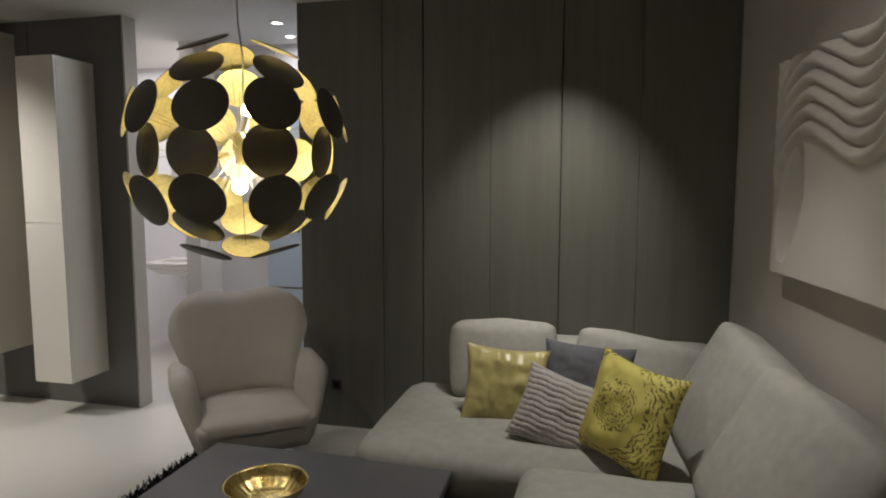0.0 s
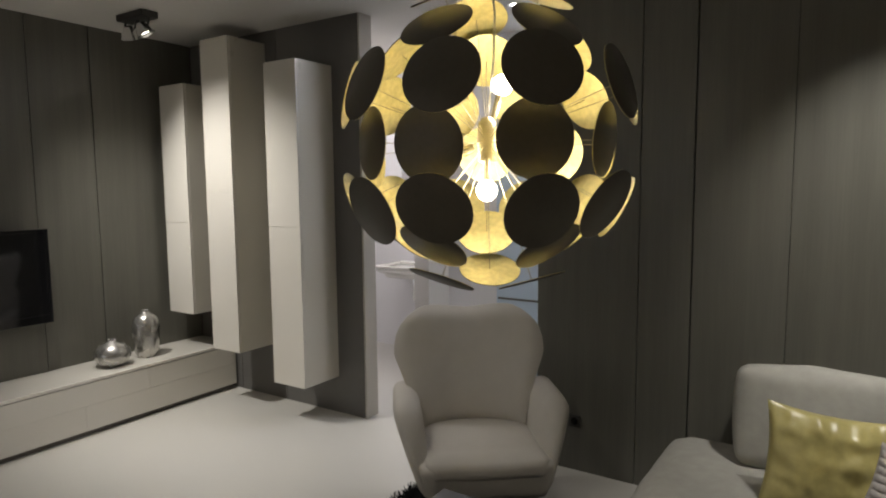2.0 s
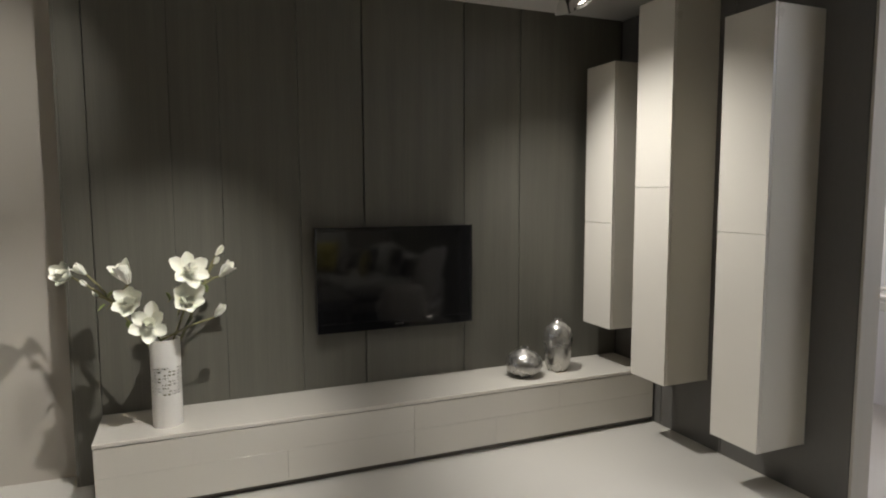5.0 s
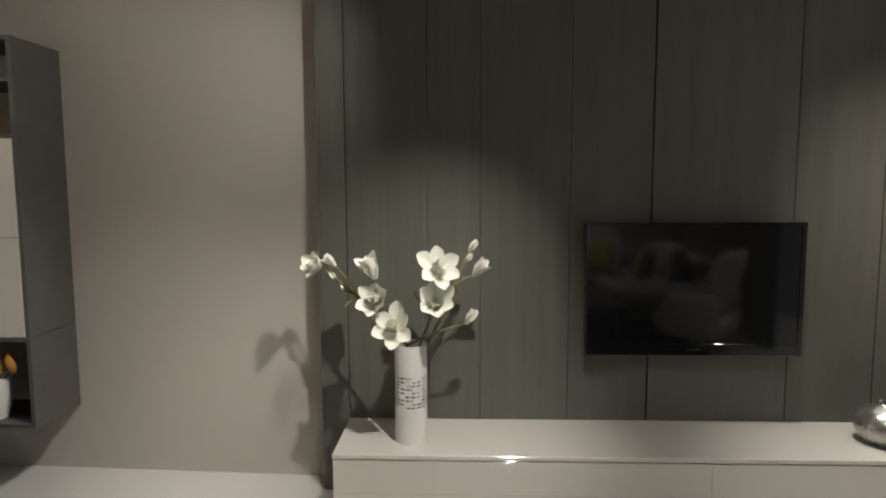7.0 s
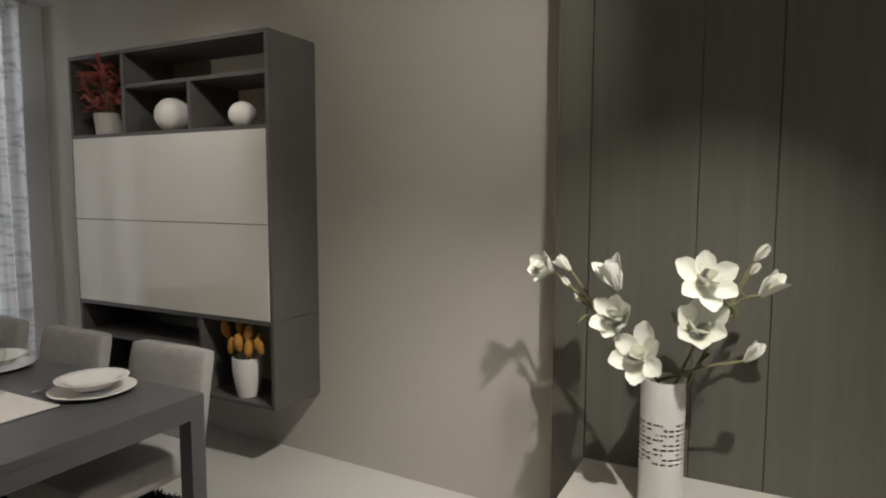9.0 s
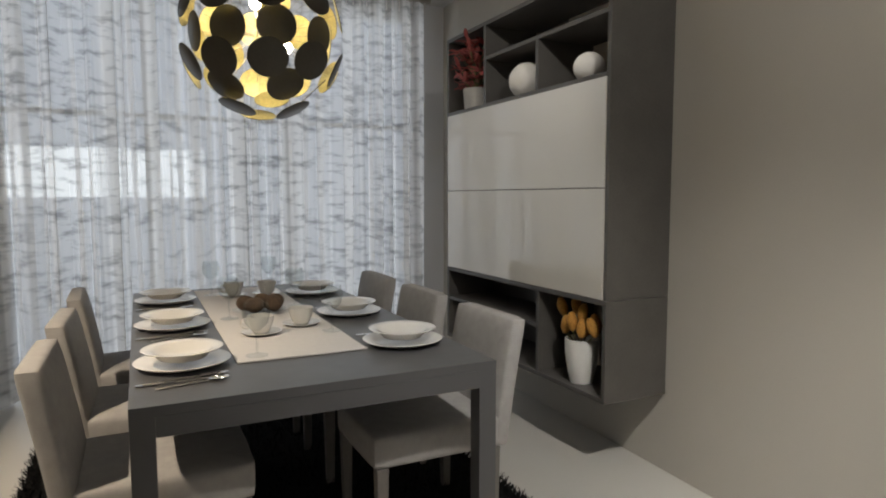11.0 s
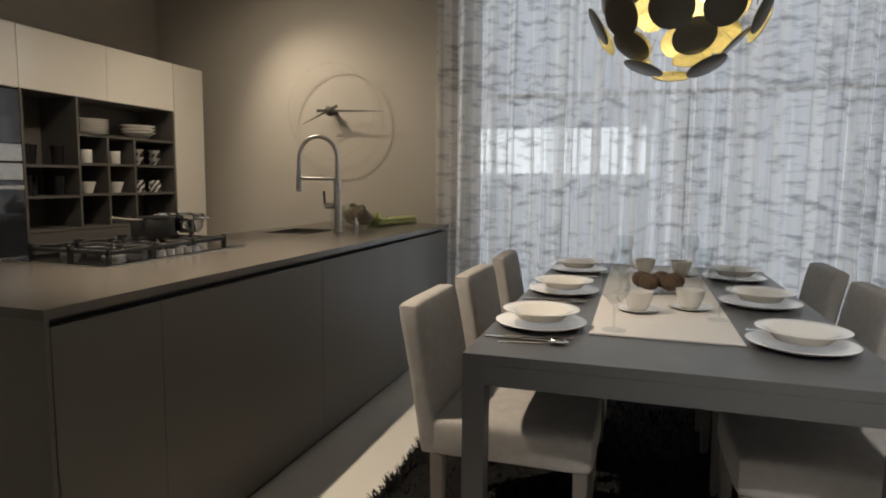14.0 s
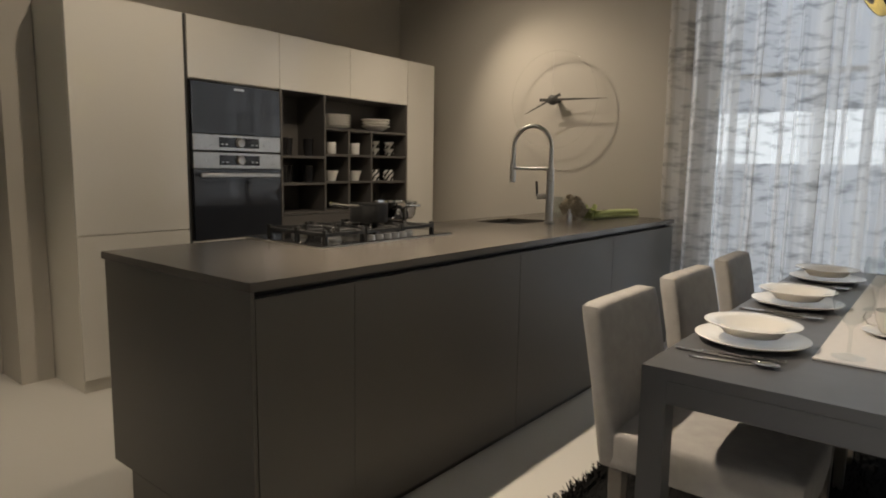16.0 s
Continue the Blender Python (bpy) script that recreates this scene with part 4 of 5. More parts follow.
part("flap", box(-0.022, 0.003, 0.012, W - 0.024, 0.464, 0.953, 0.002), M_LACQ, sh, "cream gloss flap")
part("back_panel", box(-D - 0.001, -D + 0.012, T, 0.465, 1.452, HH - T), M_DARKOAK, sh)
part("back_panel", box(-D - 0.001, -D + 0.012, T, 0.62, T, 0.44), M_DARKOAK, sh)
part("back_panel", box(-D - 0.001, -D + 0.012, 0.487, 0.80, 1.452, HH - T), M_DARKOAK, sh)

# paler than the wall: the colour makes up for the shade in the niches
part("back_panel", box(-D - 0.001, -D + 0.012, 0.80, W - T, 1.452, HH - T), M_LACQ_IN, sh, "cream back panel")
part("back_panel", box(-D - 0.001, -D + 0.012, 0.62, 1.02, T, 0.44), M_LACQ_IN, sh, "cream back panel")

M_MATTWHITE = mat("matt_white_stone", (0.72, 0.69, 0.64), 0.75, var=0.06, scale=30, bump=0.25, bump_scale=200)
for y, x, r in ((-1.64, -5.285, 0.105), (-1.10, -5.265, 0.074)):
    b = bmesh.new()
    bmesh.ops.create_uvsphere(b, u_segments=32, v_segments=20, radius=r)
    for v in b.verts:
        v.co.z = max(v.co.z * 0.94, -0.90 * r)
    o = tagged(part("stone_ball", b, M_MATTWHITE, smooth=60), "matt white decorative ball on a dark shelf", "ornament", "stone balls")
    o.location = (x, y, 1.822 + 0.90 * r)
# red-leaved plant in a stone pot
M_RED = mat("red_maple_leaf", (0.36, 0.085, 0.075), 0.6, var=0.35, scale=25)
M_POT = mat("pale_stone_pot", (0.42, 0.40, 0.37), 0.85, var=0.15, scale=20, bump=0.3, bump_scale=150)
rp = thing("red_plant", (-5.25, -2.15, 1.822), "red-leaved artificial plant in a pale stone pot", "plant")
part("pot", lathe([(0, 0), (0.075, 0), (0.085, 0.12), (0.085, 0.125), (0.075, 0.125), (0.07, 0.10), (0, 0.10)], 28), M_POT, rp, smooth=40)
rr = random.Random(9)
lf, st = bmesh.new(), bmesh.new()
for k in range(24):
    tip = Vector((rr.uniform(-0.06, 0.13), rr.uniform(-0.10, 0.17), rr.uniform(0.15, 0.40)))
    tube([(0, 0, 0.1), (tip.x * 0.4, tip.y * 0.4, tip.z * 0.7), tip], 0.002, 5, st)
    a0 = rr.uniform(0, 360)
    for q in range(7):
        add(lf, petal(rr.uniform(0.06, 0.095), 0.022, 0.1), Matrix.Translation(tip) @ pose(0, 0, 0, rr.uniform(-35, 45), rr.uniform(-20, 20), a0 + q * 51))
tagged(part("leaves", lf, M_RED, rp), kind="stuff")
tagged(part("twigs", st, M_STEM, rp), kind="stuff")
# white pot with dried orange seed heads
M_DRY = mat("dried_orange_flower", (0.42, 0.20, 0.035), 0.8, var=0.4, scale=60, bump=0.5, bump_scale=120)
dp = thing("dried_flower_pot", (-5.25, -1.10, 0.393), "white ceramic pot of dried orange flower heads", "plant")
part("pot", lathe([(0, 0), (0.052, 0), (0.066, 0.05), (0.08, 0.14), (0.082, 0.215), (0.076, 0.215), (0.072, 0.14), (0, 0.12)], 32), M_CERAMIC, dp, smooth=40)
for k, (dy, dz, dx) in enumerate(((-0.13, 0.35, 0.02), (-0.045, 0.37, 0.0), (0.04, 0.345, 0.03), (-0.06, 0.275, 0.05), (0.06, 0.275, 0.05), (0.10, 0.30, 0.0), (0.125, 0.29, 0.04), (0.0, 0.30, 0.06), (-0.02, 0.26, -0.04))):
    b = lathe([(0, -0.05), (0.014, -0.04), (0.026, -0.01), (0.024, 0.02), (0.012, 0.045), (0, 0.05)], 10)
    for v in b.verts:
        v.co *= 1 + 0.12 * noise.noise(v.co * 60 + Vector((k, 0, 0)))
    f = part("seed_head", b, M_DRY, dp, smooth=60)
    f.matrix_basis = pose(dx, dy, dz, -dy * 160, dx * 120, 40 * k)
    part("stalk", tube([(0, dy * 0.1, 0.12), (dx * 0.6, dy * 0.5, 0.2), (dx, dy, dz - 0.04)], 0.003, 5), M_STEM, dp)

# dining table
dt = thing("dining_table", (-3.85, -1.53, 0), "long grey lacquered dining table laid for six", "table")
part("tabletop", box(-0.545, 0.545, -1.09, 1.056, 0.722, 0.75), M_TABLE, dt)
ap = box(-0.482, 0.482, 1.032, 1.0554, 0.664, 0.721)
box(-0.482, 0.482, -1.086, -1.066, 0.664, 0.7218, 0, 1, ap)
box(-0.5444, -0.521, -1.025, 0.991, 0.664, 0.7218, 0, 1, ap)
box(0.521, 0.5444, -1.025, 0.991, 0.664, 0.7218, 0, 1, ap)
part("apron", ap, M_TABLE, dt)
for x in (-0.5444, 0.4824):
    for y in (-1.0894, 0.9934):
        part("leg", box(x, x + 0.062, y, y + 0.062, 0.02, 0.7218), M_TABLE, dt)
shag("shag_rug", -4.74, -2.87, -2.70, -0.80, 20000, "black shaggy rug under the dining table", 5)

# dining chairs
M_CHAIRLEG = mat("dark_taupe_leg", (0.16, 0.145, 0.13), 0.6, var=0.12, scale=20)
dc = thing("dining_chair", (-3.38, -0.91, 0), "fully upholstered pale grey dining chair with a high back", "chair", "chairs round the table", turn=-90)
part("seat", puffy(-0.23, 0.23, -0.27, 0.25, 0.345, 0.472, 0.022, 0.008, 10, 1), M_CHAIR, dc, smooth=60)
bk = puffy(-0.228, 0.228, -0.036, 0.036, 0.0, 0.482, 0.019, 0.004, 10, 2)
for v in bk.verts:
    t = v.co.z / 0.475
    v.co.y += 0.238 + 0.06 * t + 0.02 * t * t
    v.co.z += 0.345
part("backrest", bk, M_CHAIR, dc, smooth=60)
for x in (-0.205, 0.205):
    for y in (-0.235, 0.215):
        lg = box(-0.022, 0.022, -0.022, 0.022, 0.015, 0.35, 0.003)
        for v in lg.verts:
            s = 0.72 + 0.28 * v.co.z / 0.35
            v.co.x, v.co.y = v.co.x * s + x, v.co.y * s + y
        part("leg", lg, M_CHAIRLEG, dc, "slim dark taupe leg")
for y in (-1.55, -2.22):
    copy_thing(dc, pose(-3.38, y, 0, 0, 0, -90 + (1.5 if y < -2 else -1)))
for y in (-0.92, -1.58, -2.24):
    copy_thing(dc, pose(-4.31, y, 0, 0, 0, 90))

# table linen and places
rn = thing("table_runner", (-3.84, -1.66, 0.751), "pale linen table runner along the dining table", "table runner")
part("cloth", box(-0.222, 0.222, -0.86, 0.86, 0.0003, 0.0034, 0.001), M_LINEN, rn)
for y in (-0.86, 0.848):
    part("hem", box(-0.222, 0.222, y, y + 0.012, 0.0035, 0.0055), M_LINEN, rn)

DINNER = [(0, 0.003), (0.085, 0.0), (0.10, 0.003), (0.145, 0.017), (0.147, 0.020), (0.144, 0.021), (0.10, 0.009), (0.085, 0.006), (0, 0.006)]
SOUP = [(0, 0.006), (0.05, 0.0), (0.07, 0.004), (0.092, 0.026), (0.122, 0.035), (0.124, 0.038), (0.121, 0.039), (0.088, 0.031), (0.066, 0.011), (0, 0.010)]
pd = tagged(part("dinner_plate", lathe(DINNER, 48), M_CHINA, smooth=50), "cream china dinner plate on the grey table", "plate", "dinner plates")
ps = tagged(part("soup_plate", lathe(SOUP, 48), M_CHINA, smooth=50), "cream china soup plate on a dinner plate", "plate", "soup plates")


def fork_mesh():
    b = box(-0.006, 0.006, -0.10, 0.02, 0.001, 0.0035, 0.001)
    for k in range(4):
        box(-0.0105 + k * 0.006, -0.0075 + k * 0.006, 0.045, 0.10, 0.004, 0.006, 0, 1, b)
    box(-0.0105, 0.0105, 0.02, 0.047, 0.003, 0.006, 0.001, 1, b)
    return b


def spoon_mesh():
    b = box(-0.005, 0.005, -0.10, 0.05, 0.001, 0.0035, 0.001)
    add(b, lathe([(0, 0.0), (0.014, 0.002), (0.021, 0.007), (0.0195, 0.0075), (0.013, 0.0035), (0, 0.002)], 16), Matrix.Translation((0, 0.075, 0.002)) @ Matrix.Diagonal((1, 1.5, 1, 1)))
    return b


def knife_mesh():
    b = box(-0.0065, 0.0065, -0.11, 0.0, 0.001, 0.006, 0.002)
    box(-0.009, 0.007, 0.0, 0.12, 0.002, 0.0035, 0.0008, 1, b)
    return b


fk = tagged(part("fork", fork_mesh(), M_CHROME), "polished steel table fork beside a plate", "cutlery", "forks")
sn = tagged(part("spoon", spoon_mesh(), M_CHROME, smooth=40), "polished steel table spoon beside a plate", "cutlery", "spoons")
kn = tagged(part("knife", knife_mesh(), M_CHROME), "polished steel table knife beside a plate", "cutlery", "knives")
GLASS = [(0, 0.001), (0.034, 0.001), (0.036, 0.003), (0.008, 0.007), (0.004, 0.015), (0.004, 0.085), (0.012, 0.095), (0.036, 0.125), (0.043, 0.16), (0.036, 0.205), (0.0348, 0.205), (0.0417, 0.16), (0.0347, 0.126), (0.010, 0.098), (0, 0.097)]
GLASS = [(p[0] * 1.08, p[1] * 0.9) for p in GLASS]
wg = tagged(part("wine_glass", lathe(GLASS, 28), M_GLASS, smooth=50), "clear stemmed wine glass on the table", "glass", "wine glasses")
first = True
for side in (1, -1):
    for y in (-0.87, -1.52, -2.20):
        x = -3.835 + side * 0.375
        y += 0.03 if side < 0 else 0
        turn = 90 if side > 0 else -90
        spots = ((pd, pose(x, y, 0.7505)), (ps, pose(x, y, 0.7712)),
                 (kn, pose(x + side * 0.03, y + side * 0.20, 0.7505, 0, 0, 92 if side > 0 else -88)), (fk, pose(x - side * 0.02, y + side * 0.168, 0.7505, 0, 0, 96 if side > 0 else -99)),
                 (sn, pose(x - side * 0.01, y + side * 0.235, 0.7505, 0, 0, 101 if side > 0 else -95)),
                 (wg, pose(-3.69 if side > 0 else -4.025, y * 1.09 + 0.09 if side > 0 else y - 0.29, 0.7565)))
        if side < 0:
            spots = spots[:2] + spots[3:4] + spots[5:]
        for ob, m in spots:
            if first:
                ob.matrix_basis = m
            else:
                copy_thing(ob, m)
        first = False
# cups and saucers, and a dish of woody fruits on the runner
cup = thing("coffee_cup", (-3.762, -1.205, 0.756), "cream china cup on its saucer", "cup", "coffee cups")
part("saucer", lathe([(0, 0.001), (0.04, 0.0), (0.075, 0.010), (0.077, 0.012), (0.07, 0.012), (0.04, 0.004), (0, 0.004)], 36), M_CHINA, cup, smooth=50)
part("bowl", lathe([(0, 0.006), (0.026, 0.005), (0.034, 0.012), (0.047, 0.045), (0.052, 0.073), (0.0495, 0.073), (0.044, 0.045), (0.031, 0.018), (0, 0.014)], 36), M_CHINA, cup, smooth=50)
part("cup_handle", tube([(0.050, 0, 0.062), (0.070, 0, 0.061), (0.075, 0, 0.045), (0.064, 0, 0.028), (0.041, 0, 0.026)], 0.004, 8), M_CHINA, cup, smooth=60)
for x, y, a in ((-3.945, -1.312, 250), (-3.795, -2.23, 20), (-3.967, -2.21, 70)):
    copy_thing(cup, pose(x, y, 0.756, 0, 0, a))
dish = thing("glass_dish", (-3.835, -1.66, 0.756), "shallow clear glass dish on the runner", "dish")
part("dish_bowl", lathe([(0, 0.002), (0.07, 0.002), (0.12, 0.018), (0.122, 0.021), (0.118, 0.021), (0.07, 0.006), (0, 0.006)], 36), M_GLASS, dish, smooth=50)
M_CONE = mat("brown_woody_fruit", (0.13, 0.085, 0.055), 0.85, var=0.4, scale=60, bump=0.6, bump_scale=150)
for k, (dx, dy) in enumerate(((-0.055, 0.04), (0.03, 0.05), (0.06, -0.02), (-0.02, -0.05), (-0.075, -0.03))):
    b = bmesh.new()
    bmesh.ops.create_icosphere(b, subdivisions=3, radius=0.042)
    for v in b.verts:
        v.co *= 1 + 0.10 * noise.noise(v.co * 90 + Vector((k * 3, 0, 0)))
        v.co.z *= 0.85
    o = tagged(part("woody_fruit", b, M_CONE, smooth=60), "rough brown woody ball in a glass dish", "ornament", "woody fruits")
    o.location = (-3.835 + dx, -1.66 + dy, 0.803)

disc_lamp((-3.865, -1.59, 1.985), 0.355, 0.08, 55, "globe pendant of dark discs gilded inside, over the dining table", H, -25)

# ---- kitchen ----
isl = thing("kitchen_island", (-2.40, 0.02, 0), "long graphite kitchen island with handleless fronts", "kitchen island")
part("body", box(0.022, 0.90, -3.32, -0.014, 0.10, 0.853), M_ISLAND, isl)
part("channel", box(0.03, 0.89, -3.31, -0.02, 0.853, 0.8735), M_GROOVE, isl, "black recessed grip channel")
part("plinth", box(0.03, 0.77, -3.30, -0.03, 0.0, 0.10), M_BLACK, isl)
part("end_panel", box(0.0, 0.905, -0.014, 0.0, 0.11, 0.8735, 0.001), M_ISLAND, isl)
part("end_panel", box(0.0, 0.77, -0.016, -0.001, 0.0, 0.108, 0.001), M_ISLAND, isl)
ys = [-0.016, -0.385, -1.38, -2.36, -3.32]
for a, b in zip(ys, ys[1:]):
    part("drawer_front", box(0.0, 0.021, b + 0.0006, a - 0.0006, 0.04, 0.853, 0.001), M_ISLAND, isl)
wt = thing("worktop", (-2.40, 0.02, 0.874), "thin grey-brown stone worktop with a sink cut-out", "worktop")
X0, X1, Y0, Y1 = 0.50, 0.80, -2.52, -2.12
for x0, x1, y0, y1 in ((-0.004, X0, -3.335, 0.003), (X1, 0.925, -3.335, 0.003), (X0, X1, Y1, 0.003), (X0, X1, -3.335, Y0)):
    part("slab", box(x0, x1, y0, y1, 0, 0.026), M_TOP, wt)
sk = thing("kitchen_sink", (-2.40, 0.02, 0.879), "dark undermounted sink in the worktop", "sink")
b = box(X0 - 0.01, X1 + 0.01, Y0 - 0.01, Y1 + 0.01, -0.16, -0.15)
for q in ((X0 - 0.01, X0, Y0 - 0.01, Y1 + 0.01), (X1, X1 + 0.01, Y0 - 0.01, Y1 + 0.01), (X0, X1, Y0 - 0.01, Y0), (X0, X1, Y1, Y1 + 0.01)):
    box(*q, -0.15, -0.001, 0, 1, b)
part("basin", b, M_TOP, sk)
part("drain", lathe([(0, 0.002), (0.035, 0.002), (0.038, 0.0), (0, 0.0)], 20, (0.65, -2.32, -0.149)), M_STEEL, sk)

# tap with spring arch
tap = thing("kitchen_tap", (-1.98, -2.343, 0.9005), "tall brushed steel arched kitchen tap", "tap")
part("column", lathe([(0, 0), (0.03, 0), (0.03, 0.008), (0.022, 0.012), (0.022, 0.33), (0, 0.33)], 24), M_STEEL, tap, smooth=40)
arc = [(0, 0, 0.32), (0, 0, 0.44)] + [(0.12 - 0.12 * math.cos(a), 0.02 * (1 - math.cos(a)), 0.45 + 0.13 * math.sin(a)) for a in [math.pi * k / 14 for k in range(15)]] + [(0.24, 0.04, 0.36)]
part("arch", tube(arc, 0.0125, 12), M_STEEL, tap, smooth=60)
part("spray_head", tube([(0.24, 0.04, 0.36), (0.24, 0.04, 0.33), (0.243, 0.04, 0.24)], 0.018, 14), M_STEEL, tap, smooth=40)
part("holder_arm", tube([(0, 0, 0.325), (0.24, 0.04, 0.325)], 0.010, 8), M_STEEL, tap, smooth=60)
part("lever_base", tube([(0, 0, 0.16), (0.07, 0.03, 0.16)], 0.018, 12), M_STEEL, tap, smooth=40)
part("lever", tube([(0.07, 0.03, 0.16), (0.075, 0.035, 0.25)], 0.007, 8), M_BLACK, tap, "black lever")

# gas hob
hob = thing("gas_hob", (-1.97, -0.59, 0.9005), "black gas hob with cast iron grates", "hob")
part("glass_plate", box(0, 0.50, -0.81, 0, 0, 0.008, 0.002), M_SCREEN, hob)
part("trim", box(-0.006, 0.506, -0.816, 0.006, 0, 0.004, 0.001), M_STEEL, hob, "thin steel rim")
for cx, cy, r in ((0.14, -0.175, 0.045), (0.36, -0.175, 0.035), (0.25, -0.40, 0.062), (0.14, -0.635, 0.035), (0.36, -0.635, 0.045)):
    part("burner", lathe([(0, 0.009), (r, 0.009), (r, 0.018), (r * 0.8, 0.022), (r * 0.8, 0.03), (r * 0.7, 0.034), (0, 0.034)], 24, (cx, cy, 0)), M_STEEL, hob, smooth=40)
for y0, y1 in ((-0.285, -0.065), (-0.51, -0.297), (-0.745, -0.522)):
    g = bmesh.new()
    for x in (0.06, 0.44):
        box(x - 0.007, x + 0.007, y0, y1, 0.035, 0.05, 0.001, 1, g)
    for y in (y0, y1 - 0.014):
        box(0.06, 0.44, y, y + 0.014, 0.035, 0.05, 0.001, 1, g)
    for x, y in ((0.06, y0), (0.06, y1 - 0.014), (0.43, y0), (0.43, y1 - 0.014), (0.24, y0), (0.24, y1 - 0.014)):
        box(x - 0.006, x + 0.014, y, y + 0.014, 0.008, 0.062, 0.001, 1, g)
    ym = (y0 + y1) / 2
    for cx in (0.14, 0.36):
        for k in range(4):
            add(g, box(0.03, 0.10, -0.005, 0.005, 0.04, 0.056, 0.001), pose(cx, ym, 0, 0, 0, 45 + 90 * k))
    part("grate", g, M_IRON, hob)
for k in range(5):
    part("knob", lathe([(0, 0.008), (0.019, 0.008), (0.017, 0.03), (0, 0.031)], 18, (0.032, -0.30 - k * 0.05, 0)), M_STEEL, hob, smooth=40)
# pans on the hob
pan = thing("saucepan", (-1.735, -1.075, 0.9635), "dark saucepan with a long steel handle on the hob", "pan")
part("pot", lathe([(0, 0), (0.084, 0), (0.089, 0.006), (0.089, 0.084), (0.092, 0.087), (0.086, 0.087), (0.084, 0.01), (0, 0.008)], 36), M_IRON, pan, smooth=40)
part("pan_handle", tube([(-0.027, 0.082, 0.075), (-0.065, 0.20, 0.085), (-0.11, 0.33, 0.10)], 0.008, 8), M_CHROME, pan, smooth=60)
pan2 = thing("steel_pot", (-1.66, -1.335, 0.9635), "shiny steel pot on the hob", "pan")
part("pot", lathe([(0, 0), (0.085, 0), (0.10, 0.02), (0.110, 0.082), (0.114, 0.085), (0.108, 0.085), (0.096, 0.022), (0, 0.01)], 36), M_CHROME, pan2, smooth=40)
for s in (-1, 1):
    part("pot_handle", tube([(s * 0.106, -0.03, 0.065), (s * 0.14, -0.025, 0.07), (s * 0.14, 0.025, 0.07), (s * 0.106, 0.03, 0.065)], 0.006, 8), M_CHROME, pan2, smooth=60)

# celery, artichokes and jars by the wall
M_CELERY = mat("celery_green", (0.56, 0.62, 0.26), 0.5, var=0.2, scale=20, stretch=(1, 0.1, 1))
M_ARTI = mat("artichoke_scale", (0.32, 0.28, 0.21), 0.7, var=0.4, scale=40)
ce = thing("celery_bunch", (-2.03, -3.06, 0.9005), "bunch of pale green celery lying on the worktop", "vegetables")
rc = random.Random(3)
for k in range(7):
    o = (k % 4 - 1.5) * 0.022
    z = 0.014 + 0.022 * (k // 4)
    part("stalk", tube([(o + 0.03, 0.24, z), (o, 0.05, z + 0.004), (o * 1.1, -0.14, z), (o * 1.2 - 0.05, -0.31 + 0.02 * (k % 3), z)], 0.012, 8, None, 0.017), M_CELERY, ce, smooth=60)
lv = bmesh.new()
for k in range(40):
    add(lv, petal(0.045, 0.028, 0.3), Matrix.Translation((rc.uniform(-0.04, 0.07), 0.19 + rc.uniform(-0.02, 0.07), rc.uniform(0.012, 0.06))) @ pose(0, 0, 0, rc.uniform(-20, 70), 0, rc.uniform(0, 360)))
tagged(part("leaves", lv, M_CELERY, ce), kind="stuff")
for x, y in ((-1.86, -2.84), (-1.78, -2.98), (-1.97, -2.72)):
    b = bmesh.new()
    for ring in range(6):
        for k in range(9):
            p = petal(0.045, 0.035, 0.6)
            add(b, p, pose(0, 0, 0.008 + ring * 0.009, 0, 0, k * 40 + ring * 20) @ pose(0, 0.030 - ring * 0.005, 0, 40 + ring * 8))
    a = tagged(part("artichoke", b, M_ARTI, smooth=60), "brown-green artichoke lying on the worktop", "vegetables", "artichokes")
    a.location, a.scale = (x, y, 0.9045), (1.45, 1.45, 1.5)
for x, y, h in ((-1.72, -2.98, 0.13), (-1.62, -3.06, 0.13)):
    j = thing("glass_jar", (x, y, 0.9005), "clear glass jar standing on the worktop", "jar", "glass jars")
    part("glass_body", lathe([(0, 0.002), (0.05, 0), (0.055, 0.006), (0.055, h), (0.052, h), (0.051, 0.01), (0, 0.008)], 28), M_GLASS, j, smooth=50)
fl = thing("soap_bottle", (-2.0, -2.56, 0.9005), "small chrome soap dispenser by the sink", "dispenser")
part("bottle", lathe([(0, 0), (0.018, 0), (0.018, 0.05), (0.01, 0.055), (0.01, 0.075), (0, 0.075)], 16), M_CHROME, fl, smooth=40)

# tall units
tu = thing("tall_cabinet", (-0.40, -0.30, 0), "tall cream gloss larder cabinet with a dark plinth", "cabinet", "tall kitchen units")
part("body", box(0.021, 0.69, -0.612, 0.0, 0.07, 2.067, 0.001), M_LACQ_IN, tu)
part("door", box(0.0, 0.02, -0.612, 0.0, 0.843, 2.067, 0.0015), M_LACQ, tu)
part("door", box(0.0, 0.02, -0.612, 0.0, 0.07, 0.838, 0.0015), M_LACQ, tu)
part("plinth", box(0.02, 0.69, -0.61, -0.002, 0.0, 0.069), M_LACQ_IN, tu)
part("edge_strip", box(0.01, 0.03, -0.632, -0.614, 0.07, 2.067), M_BLACK, tu, "dark grip strip")
ou = thing("oven_cabinet", (-0.40, -0.935, 0), "tall oven housing with cream gloss fronts and built-in niche", "cabinet", "tall kitchen units")
part("body", box(0.021, 0.69, -0.632, 0.0, 1.712, 2.067), M_LACQ_IN, ou)
part("carcass", box(0.05, 0.69, -0.632, 0.0, 0.07, 1.71), M_DARKOAK, ou)
part("door", box(0.0, 0.02, -0.631, 0.0, 1.716, 2.067, 0.0015), M_LACQ, ou)
